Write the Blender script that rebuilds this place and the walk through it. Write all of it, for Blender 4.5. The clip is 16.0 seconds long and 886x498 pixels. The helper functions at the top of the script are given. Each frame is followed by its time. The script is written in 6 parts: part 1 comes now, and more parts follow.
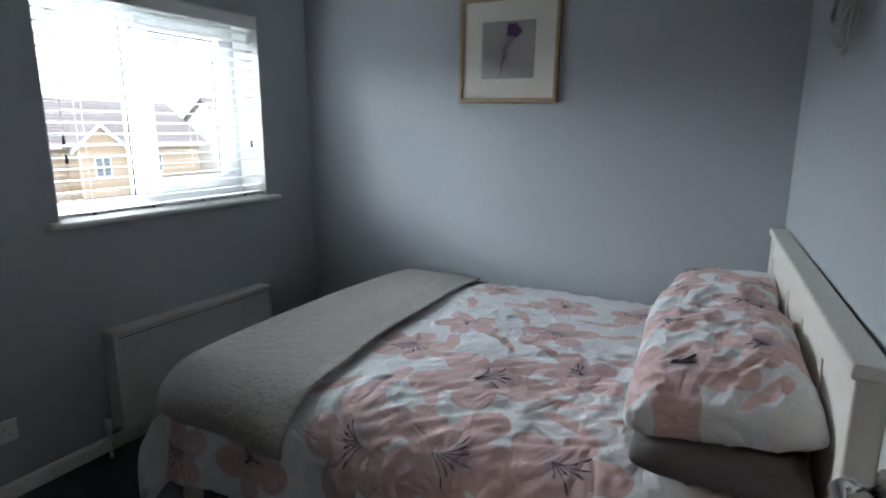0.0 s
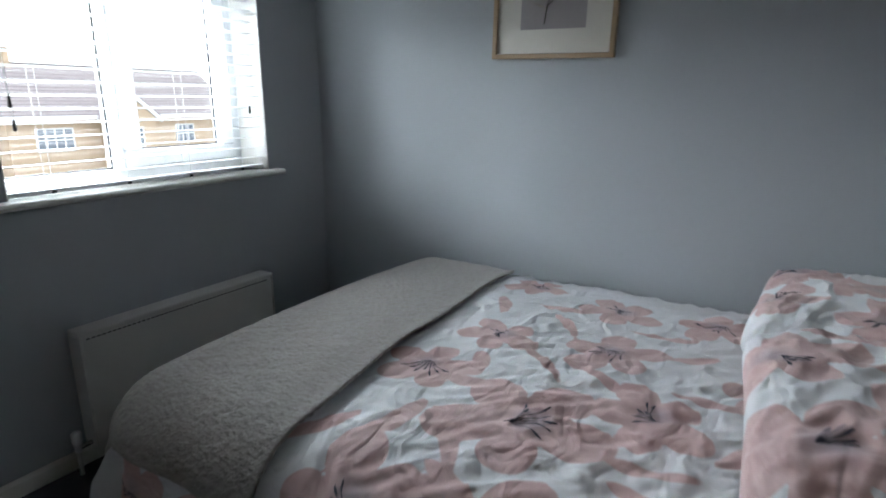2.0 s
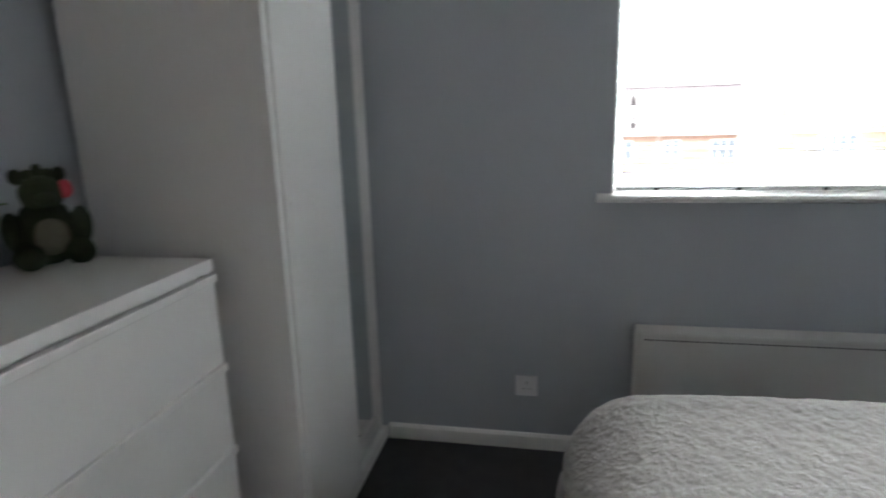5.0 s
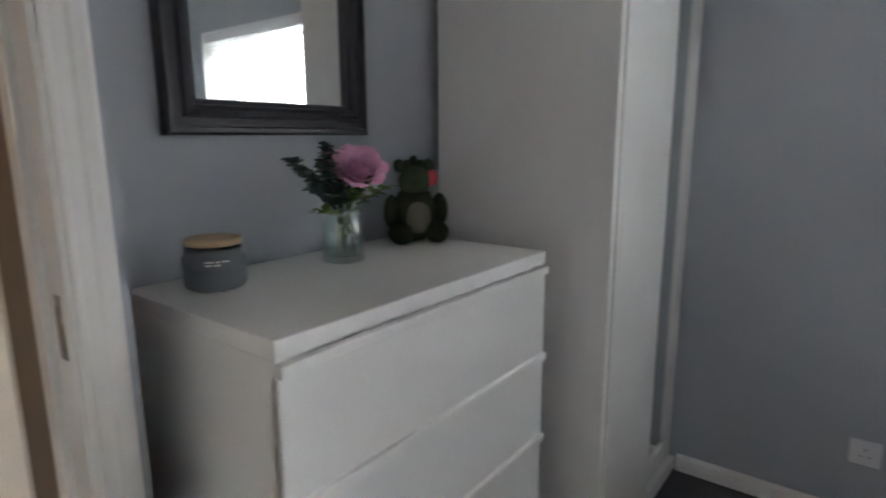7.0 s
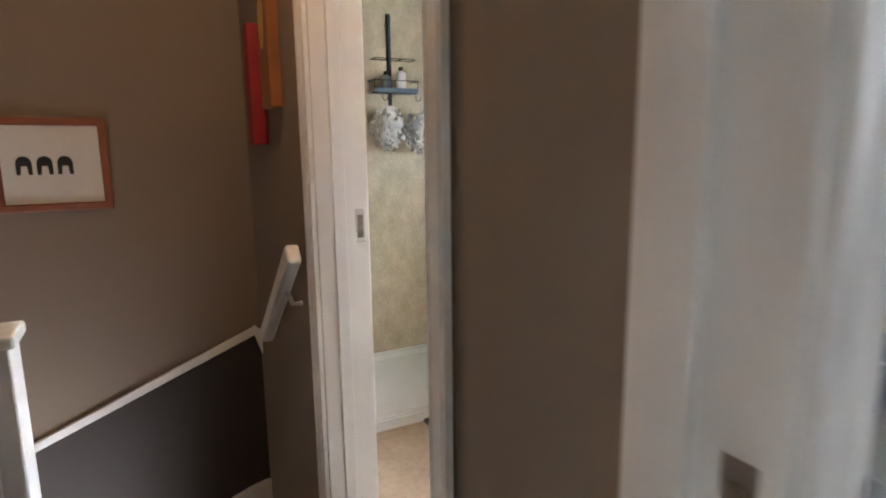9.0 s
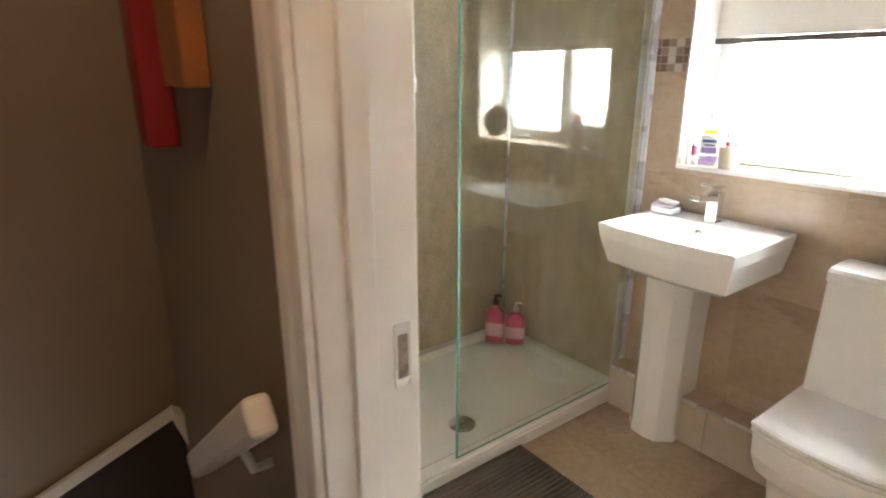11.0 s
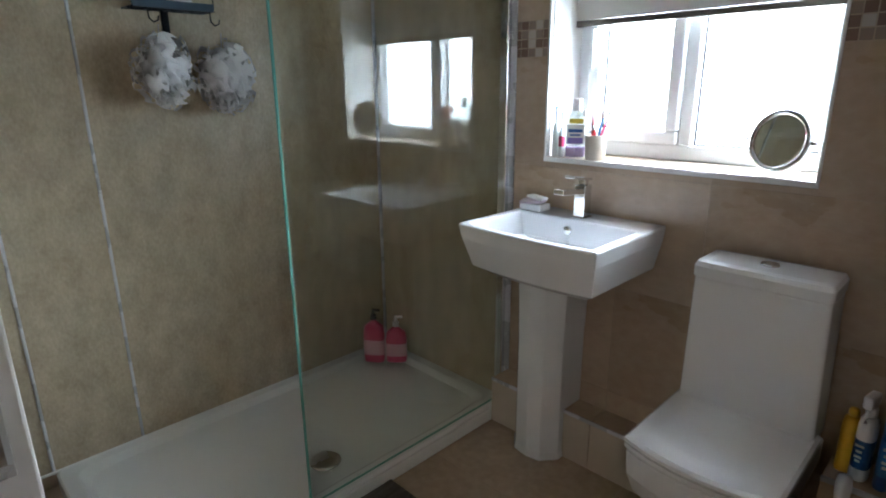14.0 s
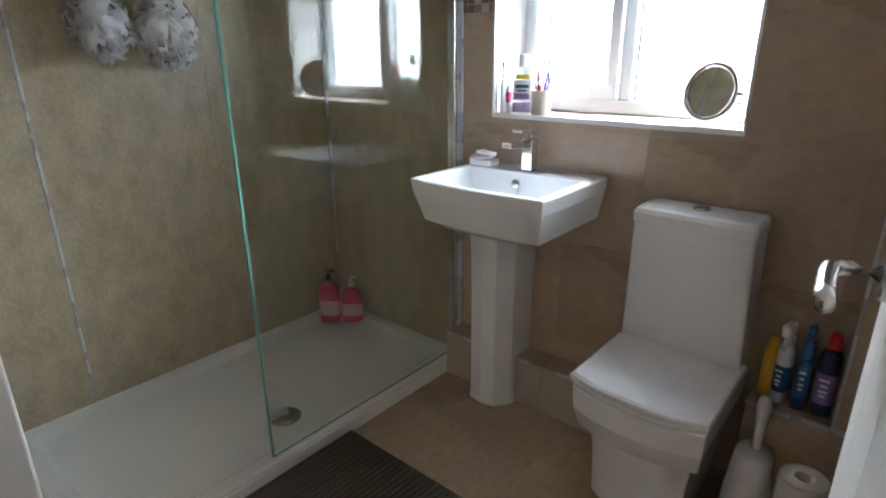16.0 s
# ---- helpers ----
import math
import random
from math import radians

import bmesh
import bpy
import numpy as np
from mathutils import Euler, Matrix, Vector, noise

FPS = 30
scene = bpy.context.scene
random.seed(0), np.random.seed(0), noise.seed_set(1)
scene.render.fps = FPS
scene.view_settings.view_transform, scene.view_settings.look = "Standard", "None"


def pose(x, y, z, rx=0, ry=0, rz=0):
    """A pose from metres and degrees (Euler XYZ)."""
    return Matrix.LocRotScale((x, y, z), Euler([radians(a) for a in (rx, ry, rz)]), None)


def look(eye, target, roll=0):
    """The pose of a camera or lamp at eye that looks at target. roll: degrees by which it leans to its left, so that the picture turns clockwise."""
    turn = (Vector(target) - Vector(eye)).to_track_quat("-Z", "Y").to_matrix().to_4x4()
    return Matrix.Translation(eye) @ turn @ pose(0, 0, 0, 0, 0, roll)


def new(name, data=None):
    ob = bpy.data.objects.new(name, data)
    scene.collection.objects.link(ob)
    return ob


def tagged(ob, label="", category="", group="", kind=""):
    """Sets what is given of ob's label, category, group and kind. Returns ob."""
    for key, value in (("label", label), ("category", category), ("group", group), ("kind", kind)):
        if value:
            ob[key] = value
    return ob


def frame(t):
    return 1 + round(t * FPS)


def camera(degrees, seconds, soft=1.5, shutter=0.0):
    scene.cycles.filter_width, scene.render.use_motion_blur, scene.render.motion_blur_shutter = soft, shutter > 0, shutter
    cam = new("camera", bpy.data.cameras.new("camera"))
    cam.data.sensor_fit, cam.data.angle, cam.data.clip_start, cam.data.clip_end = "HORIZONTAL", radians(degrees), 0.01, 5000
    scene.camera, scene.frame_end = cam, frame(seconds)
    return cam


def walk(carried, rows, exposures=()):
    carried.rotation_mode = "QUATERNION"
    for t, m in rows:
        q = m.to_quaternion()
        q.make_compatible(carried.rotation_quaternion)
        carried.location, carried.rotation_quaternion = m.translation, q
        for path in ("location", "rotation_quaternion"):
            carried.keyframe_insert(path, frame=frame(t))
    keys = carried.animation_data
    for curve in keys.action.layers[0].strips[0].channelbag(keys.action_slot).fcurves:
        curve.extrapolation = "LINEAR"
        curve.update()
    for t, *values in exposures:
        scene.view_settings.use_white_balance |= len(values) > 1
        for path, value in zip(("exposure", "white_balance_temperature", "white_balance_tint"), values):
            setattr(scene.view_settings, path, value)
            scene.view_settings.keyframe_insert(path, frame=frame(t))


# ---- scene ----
cam = camera(76.1, 16.0, soft=1.9, shutter=0.5)
PATH = [
    (0, (2.382, 0.259, 1.387), (1.449, 1.979, 0.975), 0.0),
    (0.5, (2.375, 0.279, 1.374), (1.377, 1.953, 0.926), -0.0),
    (1, (2.327, 0.316, 1.364), (1.325, 1.981, 0.889), 0.0),
    (1.5, (2.264, 0.418, 1.344), (1.266, 2.08, 0.854), 0.1),
    (2, (2.173, 0.663, 1.353), (1.16, 2.312, 0.847), 0.1),
    (2.5, (2.092, 0.836, 1.336), (0.952, 2.401, 0.834), -0.1),
    (3, (1.978, 0.967, 1.341), (0.656, 2.383, 0.846), 0.1),
    (3.5, (1.909, 1.071, 1.327), (0.339, 2.212, 0.846), -0.1),
    (4, (1.964, 1.239, 1.28), (0.088, 1.781, 0.85), -1.1),
    (4.5, (1.969, 1.212, 1.259), (0.014, 1.342, 0.855), -0.3),
    (4.7, (2.034, 1.268, 1.309), (0.082, 1.178, 0.88), -0.8),
    (6.8, (2.153, 1.154, 1.272), (0.543, 0.029, 0.897), -0.4),
    (7, (2.156, 1.122, 1.274), (0.601, -0.078, 0.893), -0.3),
    (7.5, (2.146, 0.967, 1.257), (0.751, -0.421, 0.899), -0.6),
    (8, (2.113, 0.742, 1.228), (0.959, -0.863, 0.923), -1.2),
    (8.5, (2.176, 0.625, 1.224), (1.214, -1.101, 0.92), -0.7),
    (8.6, (2.193, 0.596, 1.228), (1.268, -1.15, 0.918), -1.0),
    (9.7, (2.21, 0.1, 1.34), (1.27, -1.55, 0.92), 0.0),
    (11, (2.04, -0.46, 1.42), (0.89, -1.995, 0.825), 0.0),
    (11.5, (1.935, -0.51, 1.40), (0.69, -1.995, 0.812), 0.0),
    (12, (1.83, -0.53, 1.39), (0.635, -2.05, 0.85), 0.0),
    (12.5, (1.762, -0.535, 1.385), (0.545, -2.03, 0.845), -0.6),
    (13, (1.725, -0.53, 1.37), (0.402, -1.942, 0.856), -0.2),
    (13.5, (1.695, -0.498, 1.358), (0.362, -1.892, 0.832), -0.3),
    (14, (1.692, -0.484, 1.332), (0.34, -1.849, 0.778), -0.5),
    (14.5, (1.702, -0.475, 1.336), (0.329, -1.808, 0.756), -0.3),
    (15, (1.698, -0.472, 1.333), (0.322, -1.792, 0.726), -0.5),
    (15.5, (1.726, -0.459, 1.329), (0.32, -1.724, 0.679), -0.5),
    (16, (1.731, -0.443, 1.297), (0.293, -1.667, 0.639), -0.5),
]
EXPOSURES = [(0, 0.82, 6300, 12), (0.8, 0.98, 6300, 12), (1.5, 0.9, 6350, 12), (2.5, 0.7, 6400, 12), (3.5, 0.78, 6550, 12), (4, 1.0, 6600, 12), (4.7, 1.65, 6700, 13), (7, 2.05, 6750, 16), (7.5, 2.1, 6700, 16), (8.5, 2.2, 6450, 16), (11, 2.15, 7200, 14), (12, 1.5, 6900, 14), (13, 0.9, 6350, 12), (14, 0.72, 5950, 11), (15, 0.78, 5850, 11), (16, 0.92, 6050, 12)]
walk(cam, [(t, look(eye, target, roll)) for t, eye, target, roll in PATH], EXPOSURES)

# ---------------------------------------------------------------- light
W = bpy.data.worlds.new("sky")
scene.world = W
W.use_nodes = True
wn = W.node_tree.nodes
sky = wn.new("ShaderNodeTexSky")
sky.sky_type = "NISHITA"
sky.sun_disc = False
sky.sun_elevation = radians(38)
sky.sun_rotation = radians(250)
sky.air_density, sky.dust_density, sky.ozone_density = 1.0, 4.0, 1.0
soft_mix = wn.new("ShaderNodeMix")
soft_mix.data_type = "RGBA"
soft_mix.inputs[0].default_value = 0.75
W.node_tree.links.new(sky.outputs[0], soft_mix.inputs[6])
soft_mix.inputs[7].default_value = (19.0, 19.6, 20.5, 1)
W.node_tree.links.new(soft_mix.outputs[2], wn["Background"].inputs[0])
wn["Background"].inputs[1].default_value = 0.15

sun = new("sun", bpy.data.lights.new("sun", "SUN"))
sun.data.energy, sun.data.angle, sun.data.color = 1.0, radians(25), (1, 0.97, 0.92)
sun.matrix_world = look((-10, 6, 20), (0, 3, 0))

def sky_panel(name, eye, target, w, h, watts, colour):
    """A broad soft lamp outside a window that stands in for the bright sky above the view."""
    o = new(name, bpy.data.lights.new(name, "AREA"))
    o.data.shape, o.data.size, o.data.size_y, o.data.energy, o.data.color = "RECTANGLE", w, h, watts, colour
    o.matrix_world = look(eye, target)
    return o


sky_panel("sky_light_bedroom", (-6.6, 0.9, 5.0), (0.0, 2.03, 1.5), 12.0, 5.4, 6700, (0.86, 0.95, 1.0))
sky_panel("sky_light_bathroom", (-0.32, -1.25, 1.6), (1.0, -1.25, 1.35), 1.0, 1.1, 7, (0.84, 0.93, 1.0))

landing_bulb = new("landing_bulb", bpy.data.lights.new("landing_bulb", "POINT"))
landing_bulb.data.energy, landing_bulb.data.color, landing_bulb.data.shadow_soft_size = 2.1, (1, 0.60, 0.31), 0.06
landing_bulb.location = (2.03, -0.72, 2.24)

# ---------------------------------------------------------------- materials


def mat(name, col, col2=None, rough=0.6, metal=0.0, scale=8.0, fine=120.0, bump=0.0, fine_bump=0.0, mix=0.5, coat=0.0, stretch=(1, 1, 1), detail=4.0, transmission=0.0, rough_var=0.1, sheen=0.0):
    m = bpy.data.materials.new(name)
    m.use_nodes = True
    nt = m.node_tree
    n, l = nt.nodes, nt.links
    p = n["Principled BSDF"]
    p.inputs["Metallic"].default_value = metal
    p.inputs["Coat Weight"].default_value = coat
    p.inputs["Transmission Weight"].default_value = transmission
    p.inputs["Sheen Weight"].default_value = sheen
    tc = n.new("ShaderNodeTexCoord")
    mp = n.new("ShaderNodeMapping")
    mp.inputs["Scale"].default_value = stretch
    l.new(tc.outputs["Object"], mp.inputs[0])
    big = n.new("ShaderNodeTexNoise")
    big.inputs["Scale"].default_value, big.inputs["Detail"].default_value = scale, detail
    l.new(mp.outputs[0], big.inputs["Vector"])
    small = n.new("ShaderNodeTexNoise")
    small.inputs["Scale"].default_value, small.inputs["Detail"].default_value = fine, 3
    l.new(mp.outputs[0], small.inputs["Vector"])
    both = n.new("ShaderNodeMix")
    both.inputs[0].default_value = 0.3
    l.new(big.outputs[0], both.inputs[2])
    l.new(small.outputs[0], both.inputs[3])
    ramp = n.new("ShaderNodeValToRGB")
    c2 = col2 or tuple(v * 0.9 for v in col)
    ramp.color_ramp.elements[0].position, ramp.color_ramp.elements[1].position = 0.5 - mix / 2, 0.5 + mix / 2
    ramp.color_ramp.elements[0].color, ramp.color_ramp.elements[1].color = (*c2, 1), (*col, 1)
    l.new(both.outputs[0], ramp.inputs[0])
    l.new(ramp.outputs[0], p.inputs["Base Color"])
    rr = n.new("ShaderNodeMapRange")
    rr.inputs[3].default_value, rr.inputs[4].default_value = max(0.02, rough - rough_var), min(1, rough + rough_var)
    l.new(big.outputs[0], rr.inputs[0])
    l.new(rr.outputs[0], p.inputs["Roughness"])
    last = None
    for tex, amount, dist in ((big, bump, 0.01), (small, fine_bump, 0.002)):
        if amount:
            b = n.new("ShaderNodeBump")
            b.inputs["Strength"].default_value, b.inputs["Distance"].default_value = amount, dist
            l.new(tex.outputs[0], b.inputs["Height"])
            if last:
                l.new(last.outputs[0], b.inputs["Normal"])
            last = b
    if last:
        l.new(last.outputs[0], p.inputs["Normal"])
    return m


def glass_mat(name, col=(1, 1, 1), rough=0.0, wavy=0.0, ior=1.45, trans=0.0, gloss=1.0):
    """Thin glass: mirror reflection over straight transmission; trans is how far it scatters."""
    m = bpy.data.materials.new(name)
    m.use_nodes = True
    n, l = m.node_tree.nodes, m.node_tree.links
    n.remove(n["Principled BSDF"])
    out = n["Material Output"]
    gl = n.new("ShaderNodeBsdfGlossy")
    gl.inputs["Roughness"].default_value = rough
    gl.inputs["Color"].default_value = (gloss, gloss, gloss, 1)
    tr = n.new("ShaderNodeBsdfTransparent")
    tr.inputs["Color"].default_value = (*col, 1)
    lw = n.new("ShaderNodeLayerWeight")
    lw.inputs[0].default_value = 0.5
    pw = n.new("ShaderNodeMath")
    pw.operation = "POWER"
    pw.inputs[1].default_value = 5.0
    l.new(lw.outputs["Facing"], pw.inputs[0])
    fr = n.new("ShaderNodeMath")
    fr.operation = "MULTIPLY_ADD"
    f0 = ((ior - 1) / (ior + 1)) ** 2
    fr.inputs[1].default_value, fr.inputs[2].default_value = 1 - f0, f0
    l.new(pw.outputs[0], fr.inputs[0])
    mx = n.new("ShaderNodeMixShader")
    l.new(fr.outputs[0], mx.inputs[0])
    l.new(tr.outputs[0], mx.inputs[1])
    l.new(gl.outputs[0], mx.inputs[2])
    last = mx
    if trans:
        tl = n.new("ShaderNodeBsdfTranslucent")
        tl.inputs["Color"].default_value = (0.93, 0.95, 0.97, 1)
        m2 = n.new("ShaderNodeMixShader")
        m2.inputs[0].default_value = trans
        l.new(mx.outputs[0], m2.inputs[1])
        l.new(tl.outputs[0], m2.inputs[2])
        last = m2
    if wavy:
        tex = n.new("ShaderNodeTexNoise")
        tex.inputs["Scale"].default_value = 60
        b = n.new("ShaderNodeBump")
        b.inputs["Strength"].default_value = wavy
        l.new(tex.outputs[0], b.inputs["Height"])
        l.new(b.outputs[0], gl.inputs["Normal"])
        if trans:
            l.new(b.outputs[0], tl.inputs["Normal"])
    l.new(last.outputs[0], out.inputs[0])
    return m


M = {}
M["wall_grey"] = mat("grey emulsion paint", (0.40, 0.43, 0.455), (0.385, 0.413, 0.438), 0.72, scale=3, fine=260, fine_bump=0.12)
M["wall_landing"] = mat("taupe emulsion paint", (0.25, 0.195, 0.143), (0.232, 0.18, 0.132), 0.7, scale=3, fine=240, fine_bump=0.12)
M["wall_dado"] = mat("dark taupe lower wall", (0.04, 0.029, 0.024), (0.034, 0.025, 0.021), 0.7, scale=4, fine=240, fine_bump=0.12)
M["ceiling"] = mat("white ceiling paint", (0.78, 0.78, 0.76), None, 0.85, scale=4, fine=180, fine_bump=0.2)
M["gloss"] = mat("white gloss paint", (0.78, 0.77, 0.74), (0.74, 0.73, 0.70), 0.32, scale=5, fine=90, fine_bump=0.05)
M["door_white"] = mat("white satin door paint", (0.80, 0.78, 0.73), (0.77, 0.75, 0.70), 0.38, scale=4, fine=150, fine_bump=0.06, stretch=(1, 1, 0.15))
M["laminate"] = mat("white furniture foil", (0.76, 0.755, 0.735), (0.74, 0.735, 0.715), 0.33, scale=3, fine=200, fine_bump=0.02)
M["bedwood"] = mat("cream white painted wood", (0.74, 0.72, 0.66), (0.70, 0.68, 0.62), 0.42, scale=5, fine=80, fine_bump=0.06)
M["radiator"] = mat("white radiator enamel", (0.72, 0.71, 0.68), (0.69, 0.68, 0.65), 0.35, scale=4, fine=120)
M["upvc"] = mat("white upvc", (0.72, 0.74, 0.76), None, 0.25, scale=4, fine=150)
M["slat"] = mat("white blind slat", (0.80, 0.81, 0.81), (0.77, 0.78, 0.78), 0.4, scale=6, fine=160)
M["carpet"] = mat("charcoal carpet", (0.055, 0.054, 0.057), (0.028, 0.027, 0.03), 0.95, scale=14, fine=420, fine_bump=0.9, bump=0.3)
M["stair_carpet"] = mat("brown carpet", (0.085, 0.05, 0.04), (0.05, 0.03, 0.024), 0.95, scale=14, fine=420, fine_bump=0.9)
M["black"] = mat("black plastic", (0.02, 0.02, 0.02), None, 0.4)
M["chrome"] = mat("polished chrome", (0.75, 0.75, 0.76), (0.7, 0.7, 0.71), 0.1, 1.0, rough_var=0.04)
M["steel"] = mat("brushed steel", (0.56, 0.55, 0.53), (0.5, 0.49, 0.47), 0.26, 1.0, fine=300)
M["brass"] = mat("worn metal plate", (0.36, 0.31, 0.25), (0.16, 0.13, 0.10), 0.4, 1.0, scale=60)
M["frame_black"] = mat("slate black picture moulding", (0.028, 0.029, 0.036), (0.02, 0.021, 0.027), 0.38, fine=200)
M["mirror"] = mat("silvered mirror", (0.86, 0.88, 0.87), (0.855, 0.875, 0.865), 0.03, 1.0, rough_var=0.01)
M["pine"] = mat("pale oak moulding", (0.42, 0.30, 0.185), (0.34, 0.235, 0.14), 0.5, scale=10, fine=150, stretch=(1, 1, 0.2), fine_bump=0.1)
M["redwood"] = mat("reddish wood moulding", (0.30, 0.10, 0.045), (0.22, 0.07, 0.03), 0.45, scale=10, fine=120)
M["mount"] = mat("cream mount card", (0.72, 0.70, 0.64), None, 0.8, fine=300)
M["print"] = mat("mauve grey print", (0.40, 0.37, 0.38), (0.36, 0.335, 0.345), 0.75, scale=12)
M["purple"] = mat("purple petal ink", (0.075, 0.02, 0.11), (0.14, 0.06, 0.19), 0.7, scale=60)
M["stem_ink"] = mat("dark green stem ink", (0.05, 0.06, 0.035), None, 0.7)
M["yellow_ink"] = mat("yellow leaf ink", (0.45, 0.36, 0.10), None, 0.7)
M["picture_glass"] = glass_mat("picture glass", ior=1.25)
M["fleece"] = mat("grey fleece", (0.39, 0.365, 0.34), (0.235, 0.22, 0.205), 0.95, scale=60, fine=150, bump=0.7, fine_bump=1.6, mix=0.5, sheen=0.3, stretch=(1, 1.6, 1))
M["grey_pillow"] = mat("dark grey pillowcase", (0.135, 0.125, 0.125), (0.11, 0.10, 0.10), 0.9, scale=12, fine=300, fine_bump=0.4)
M["ink"] = mat("charcoal textile ink", (0.075, 0.08, 0.11), (0.045, 0.045, 0.065), 0.9, scale=60)
M["mattress"] = mat("white mattress ticking", (0.62, 0.61, 0.58), None, 0.9, fine=200, fine_bump=0.4)
M["jar"] = mat("slate glazed stoneware", (0.125, 0.14, 0.155), (0.095, 0.108, 0.12), 0.42, scale=20, fine=160, fine_bump=0.15)
M["lid"] = mat("pale beech lid", (0.55, 0.40, 0.24), (0.47, 0.33, 0.19), 0.5, scale=18, fine=90, stretch=(1, 5, 1))
M["glass"] = glass_mat("clear glass", (0.90, 0.95, 0.935), ior=2.0)
M["pane"] = glass_mat("window glass", (0.97, 0.99, 0.98), ior=1.45)
M["frost"] = glass_mat("obscured glass", (0.96, 0.98, 1.0), rough=0.15, wavy=0.6, trans=0.88)
M["screen_glass"] = glass_mat("shower glass", (0.95, 0.975, 0.955), ior=1.54)
M["glass_edge"] = mat("green glass edge", (0.16, 0.40, 0.34), (0.12, 0.32, 0.28), 0.2)
M["leaf_dark"] = mat("dark green leaf", (0.035, 0.065, 0.04), (0.02, 0.04, 0.028), 0.5, scale=40)
M["leaf_lime"] = mat("fresh green leaf", (0.14, 0.22, 0.04), (0.09, 0.15, 0.03), 0.5, scale=40)
M["leaf_blue"] = mat("eucalyptus leaf", (0.07, 0.10, 0.10), (0.045, 0.07, 0.07), 0.6, scale=40)
M["rose"] = mat("pink silk petal", (0.84, 0.48, 0.64), (0.72, 0.30, 0.50), 0.6, scale=30, sheen=0.3)
M["heather"] = mat("dusky cream blossom", (0.42, 0.34, 0.32), (0.30, 0.23, 0.22), 0.8, scale=60)
M["plush"] = mat("mossy green plush", (0.035, 0.05, 0.018), (0.015, 0.022, 0.01), 0.95, scale=60, fine=350, fine_bump=1.0)
M["plush_belly"] = mat("pale plush", (0.17, 0.16, 0.12), (0.12, 0.115, 0.085), 0.95, scale=60, fine=350, fine_bump=1.0)
M["plush_pink"] = mat("coral plush", (0.5, 0.06, 0.08), None, 0.9, fine=300)
M["porcelain"] = mat("white vitreous china", (0.82, 0.83, 0.85), (0.81, 0.82, 0.84), 0.09, scale=3, fine=60, coat=0.3, rough_var=0.03)
M["acrylic"] = mat("white shower tray acrylic", (0.74, 0.755, 0.74), (0.72, 0.735, 0.72), 0.22, scale=4, fine=90)
M["seat"] = mat("white toilet seat plastic", (0.82, 0.83, 0.85), None, 0.18, scale=3)
M["grout"] = mat("beige grout", (0.43, 0.345, 0.265), None, 0.9, fine=200)
M["alu"] = mat("satin silver trim", (0.60, 0.62, 0.67), (0.56, 0.58, 0.63), 0.28, 0.25, fine=200)
M["mat_grey"] = mat("grey brown bath mat", (0.135, 0.115, 0.10), (0.095, 0.08, 0.07), 0.95, scale=20, fine=260, fine_bump=0.9)
M["net"] = mat("white nylon net", (0.86, 0.86, 0.88), (0.80, 0.80, 0.82), 0.7, scale=50)
M["net"].node_tree.nodes["Principled BSDF"].inputs["Alpha"].default_value = 0.5
M["dark_wire"] = mat("dark coated wire", (0.03, 0.035, 0.045), None, 0.35, 0.6)
M["blue_band"] = mat("slate blue plastic", (0.06, 0.10, 0.15), None, 0.4)
M["pinkbottle"] = mat("pink plastic", (0.62, 0.07, 0.17), (0.52, 0.05, 0.13), 0.3)
M["pinkpale"] = mat("pale pink label", (0.75, 0.42, 0.50), None, 0.5)
M["white_plastic"] = mat("white plastic", (0.78, 0.78, 0.79), None, 0.3)
M["mauve_soap"] = mat("lilac cloth", (0.52, 0.42, 0.50), (0.60, 0.52, 0.58), 0.85, scale=40)
M["clay"] = mat("beige ceramic", (0.50, 0.44, 0.36), (0.46, 0.40, 0.325), 0.5, scale=14)
M["purple_liquid"] = mat("violet liquid", (0.42, 0.30, 0.55), None, 0.12, transmission=0.5)
M["label_yellow"] = mat("yellow label", (0.75, 0.62, 0.08), None, 0.5)
M["label_violet"] = mat("violet label", (0.25, 0.18, 0.48), None, 0.5)
M["red"] = mat("red plastic", (0.52, 0.02, 0.03), None, 0.35)
M["blue"] = mat("blue plastic", (0.015, 0.06, 0.22), (0.01, 0.10, 0.26), 0.3, scale=30)
M["navy"] = mat("navy can", (0.012, 0.02, 0.075), None, 0.3)
M["yellow"] = mat("yellow plastic", (0.72, 0.42, 0.03), None, 0.4)
M["teal"] = mat("teal plastic", (0.03, 0.16, 0.42), None, 0.35)
M["paper"] = mat("white tissue paper", (0.78, 0.77, 0.75), (0.72, 0.71, 0.69), 0.95, fine=200, fine_bump=0.4)
M["canvas_red"] = mat("crimson canvas", (0.33, 0.012, 0.02), (0.25, 0.008, 0.014), 0.55, scale=20, fine=300, fine_bump=0.3)
M["canvas_orange"] = mat("rust orange canvas", (0.36, 0.13, 0.035), (0.22, 0.09, 0.03), 0.55, scale=9, fine=300, fine_bump=0.3, mix=0.3)
M["canvas_yellow"] = mat("pale yellow paint", (0.68, 0.52, 0.20), (0.60, 0.42, 0.13), 0.6, scale=16)
M["canvas_side"] = mat("painted olive canvas edge", (0.13, 0.09, 0.03), None, 0.7)
M["wicker"] = mat("white painted wicker", (0.62, 0.61, 0.60), (0.48, 0.47, 0.46), 0.7, scale=30)
M["roller"] = mat("cream roller blind", (0.66, 0.645, 0.60), (0.63, 0.615, 0.57), 0.85, scale=6, fine=400, fine_bump=0.3)
M["hem"] = mat("dark blind hem", (0.10, 0.085, 0.07), None, 0.8)
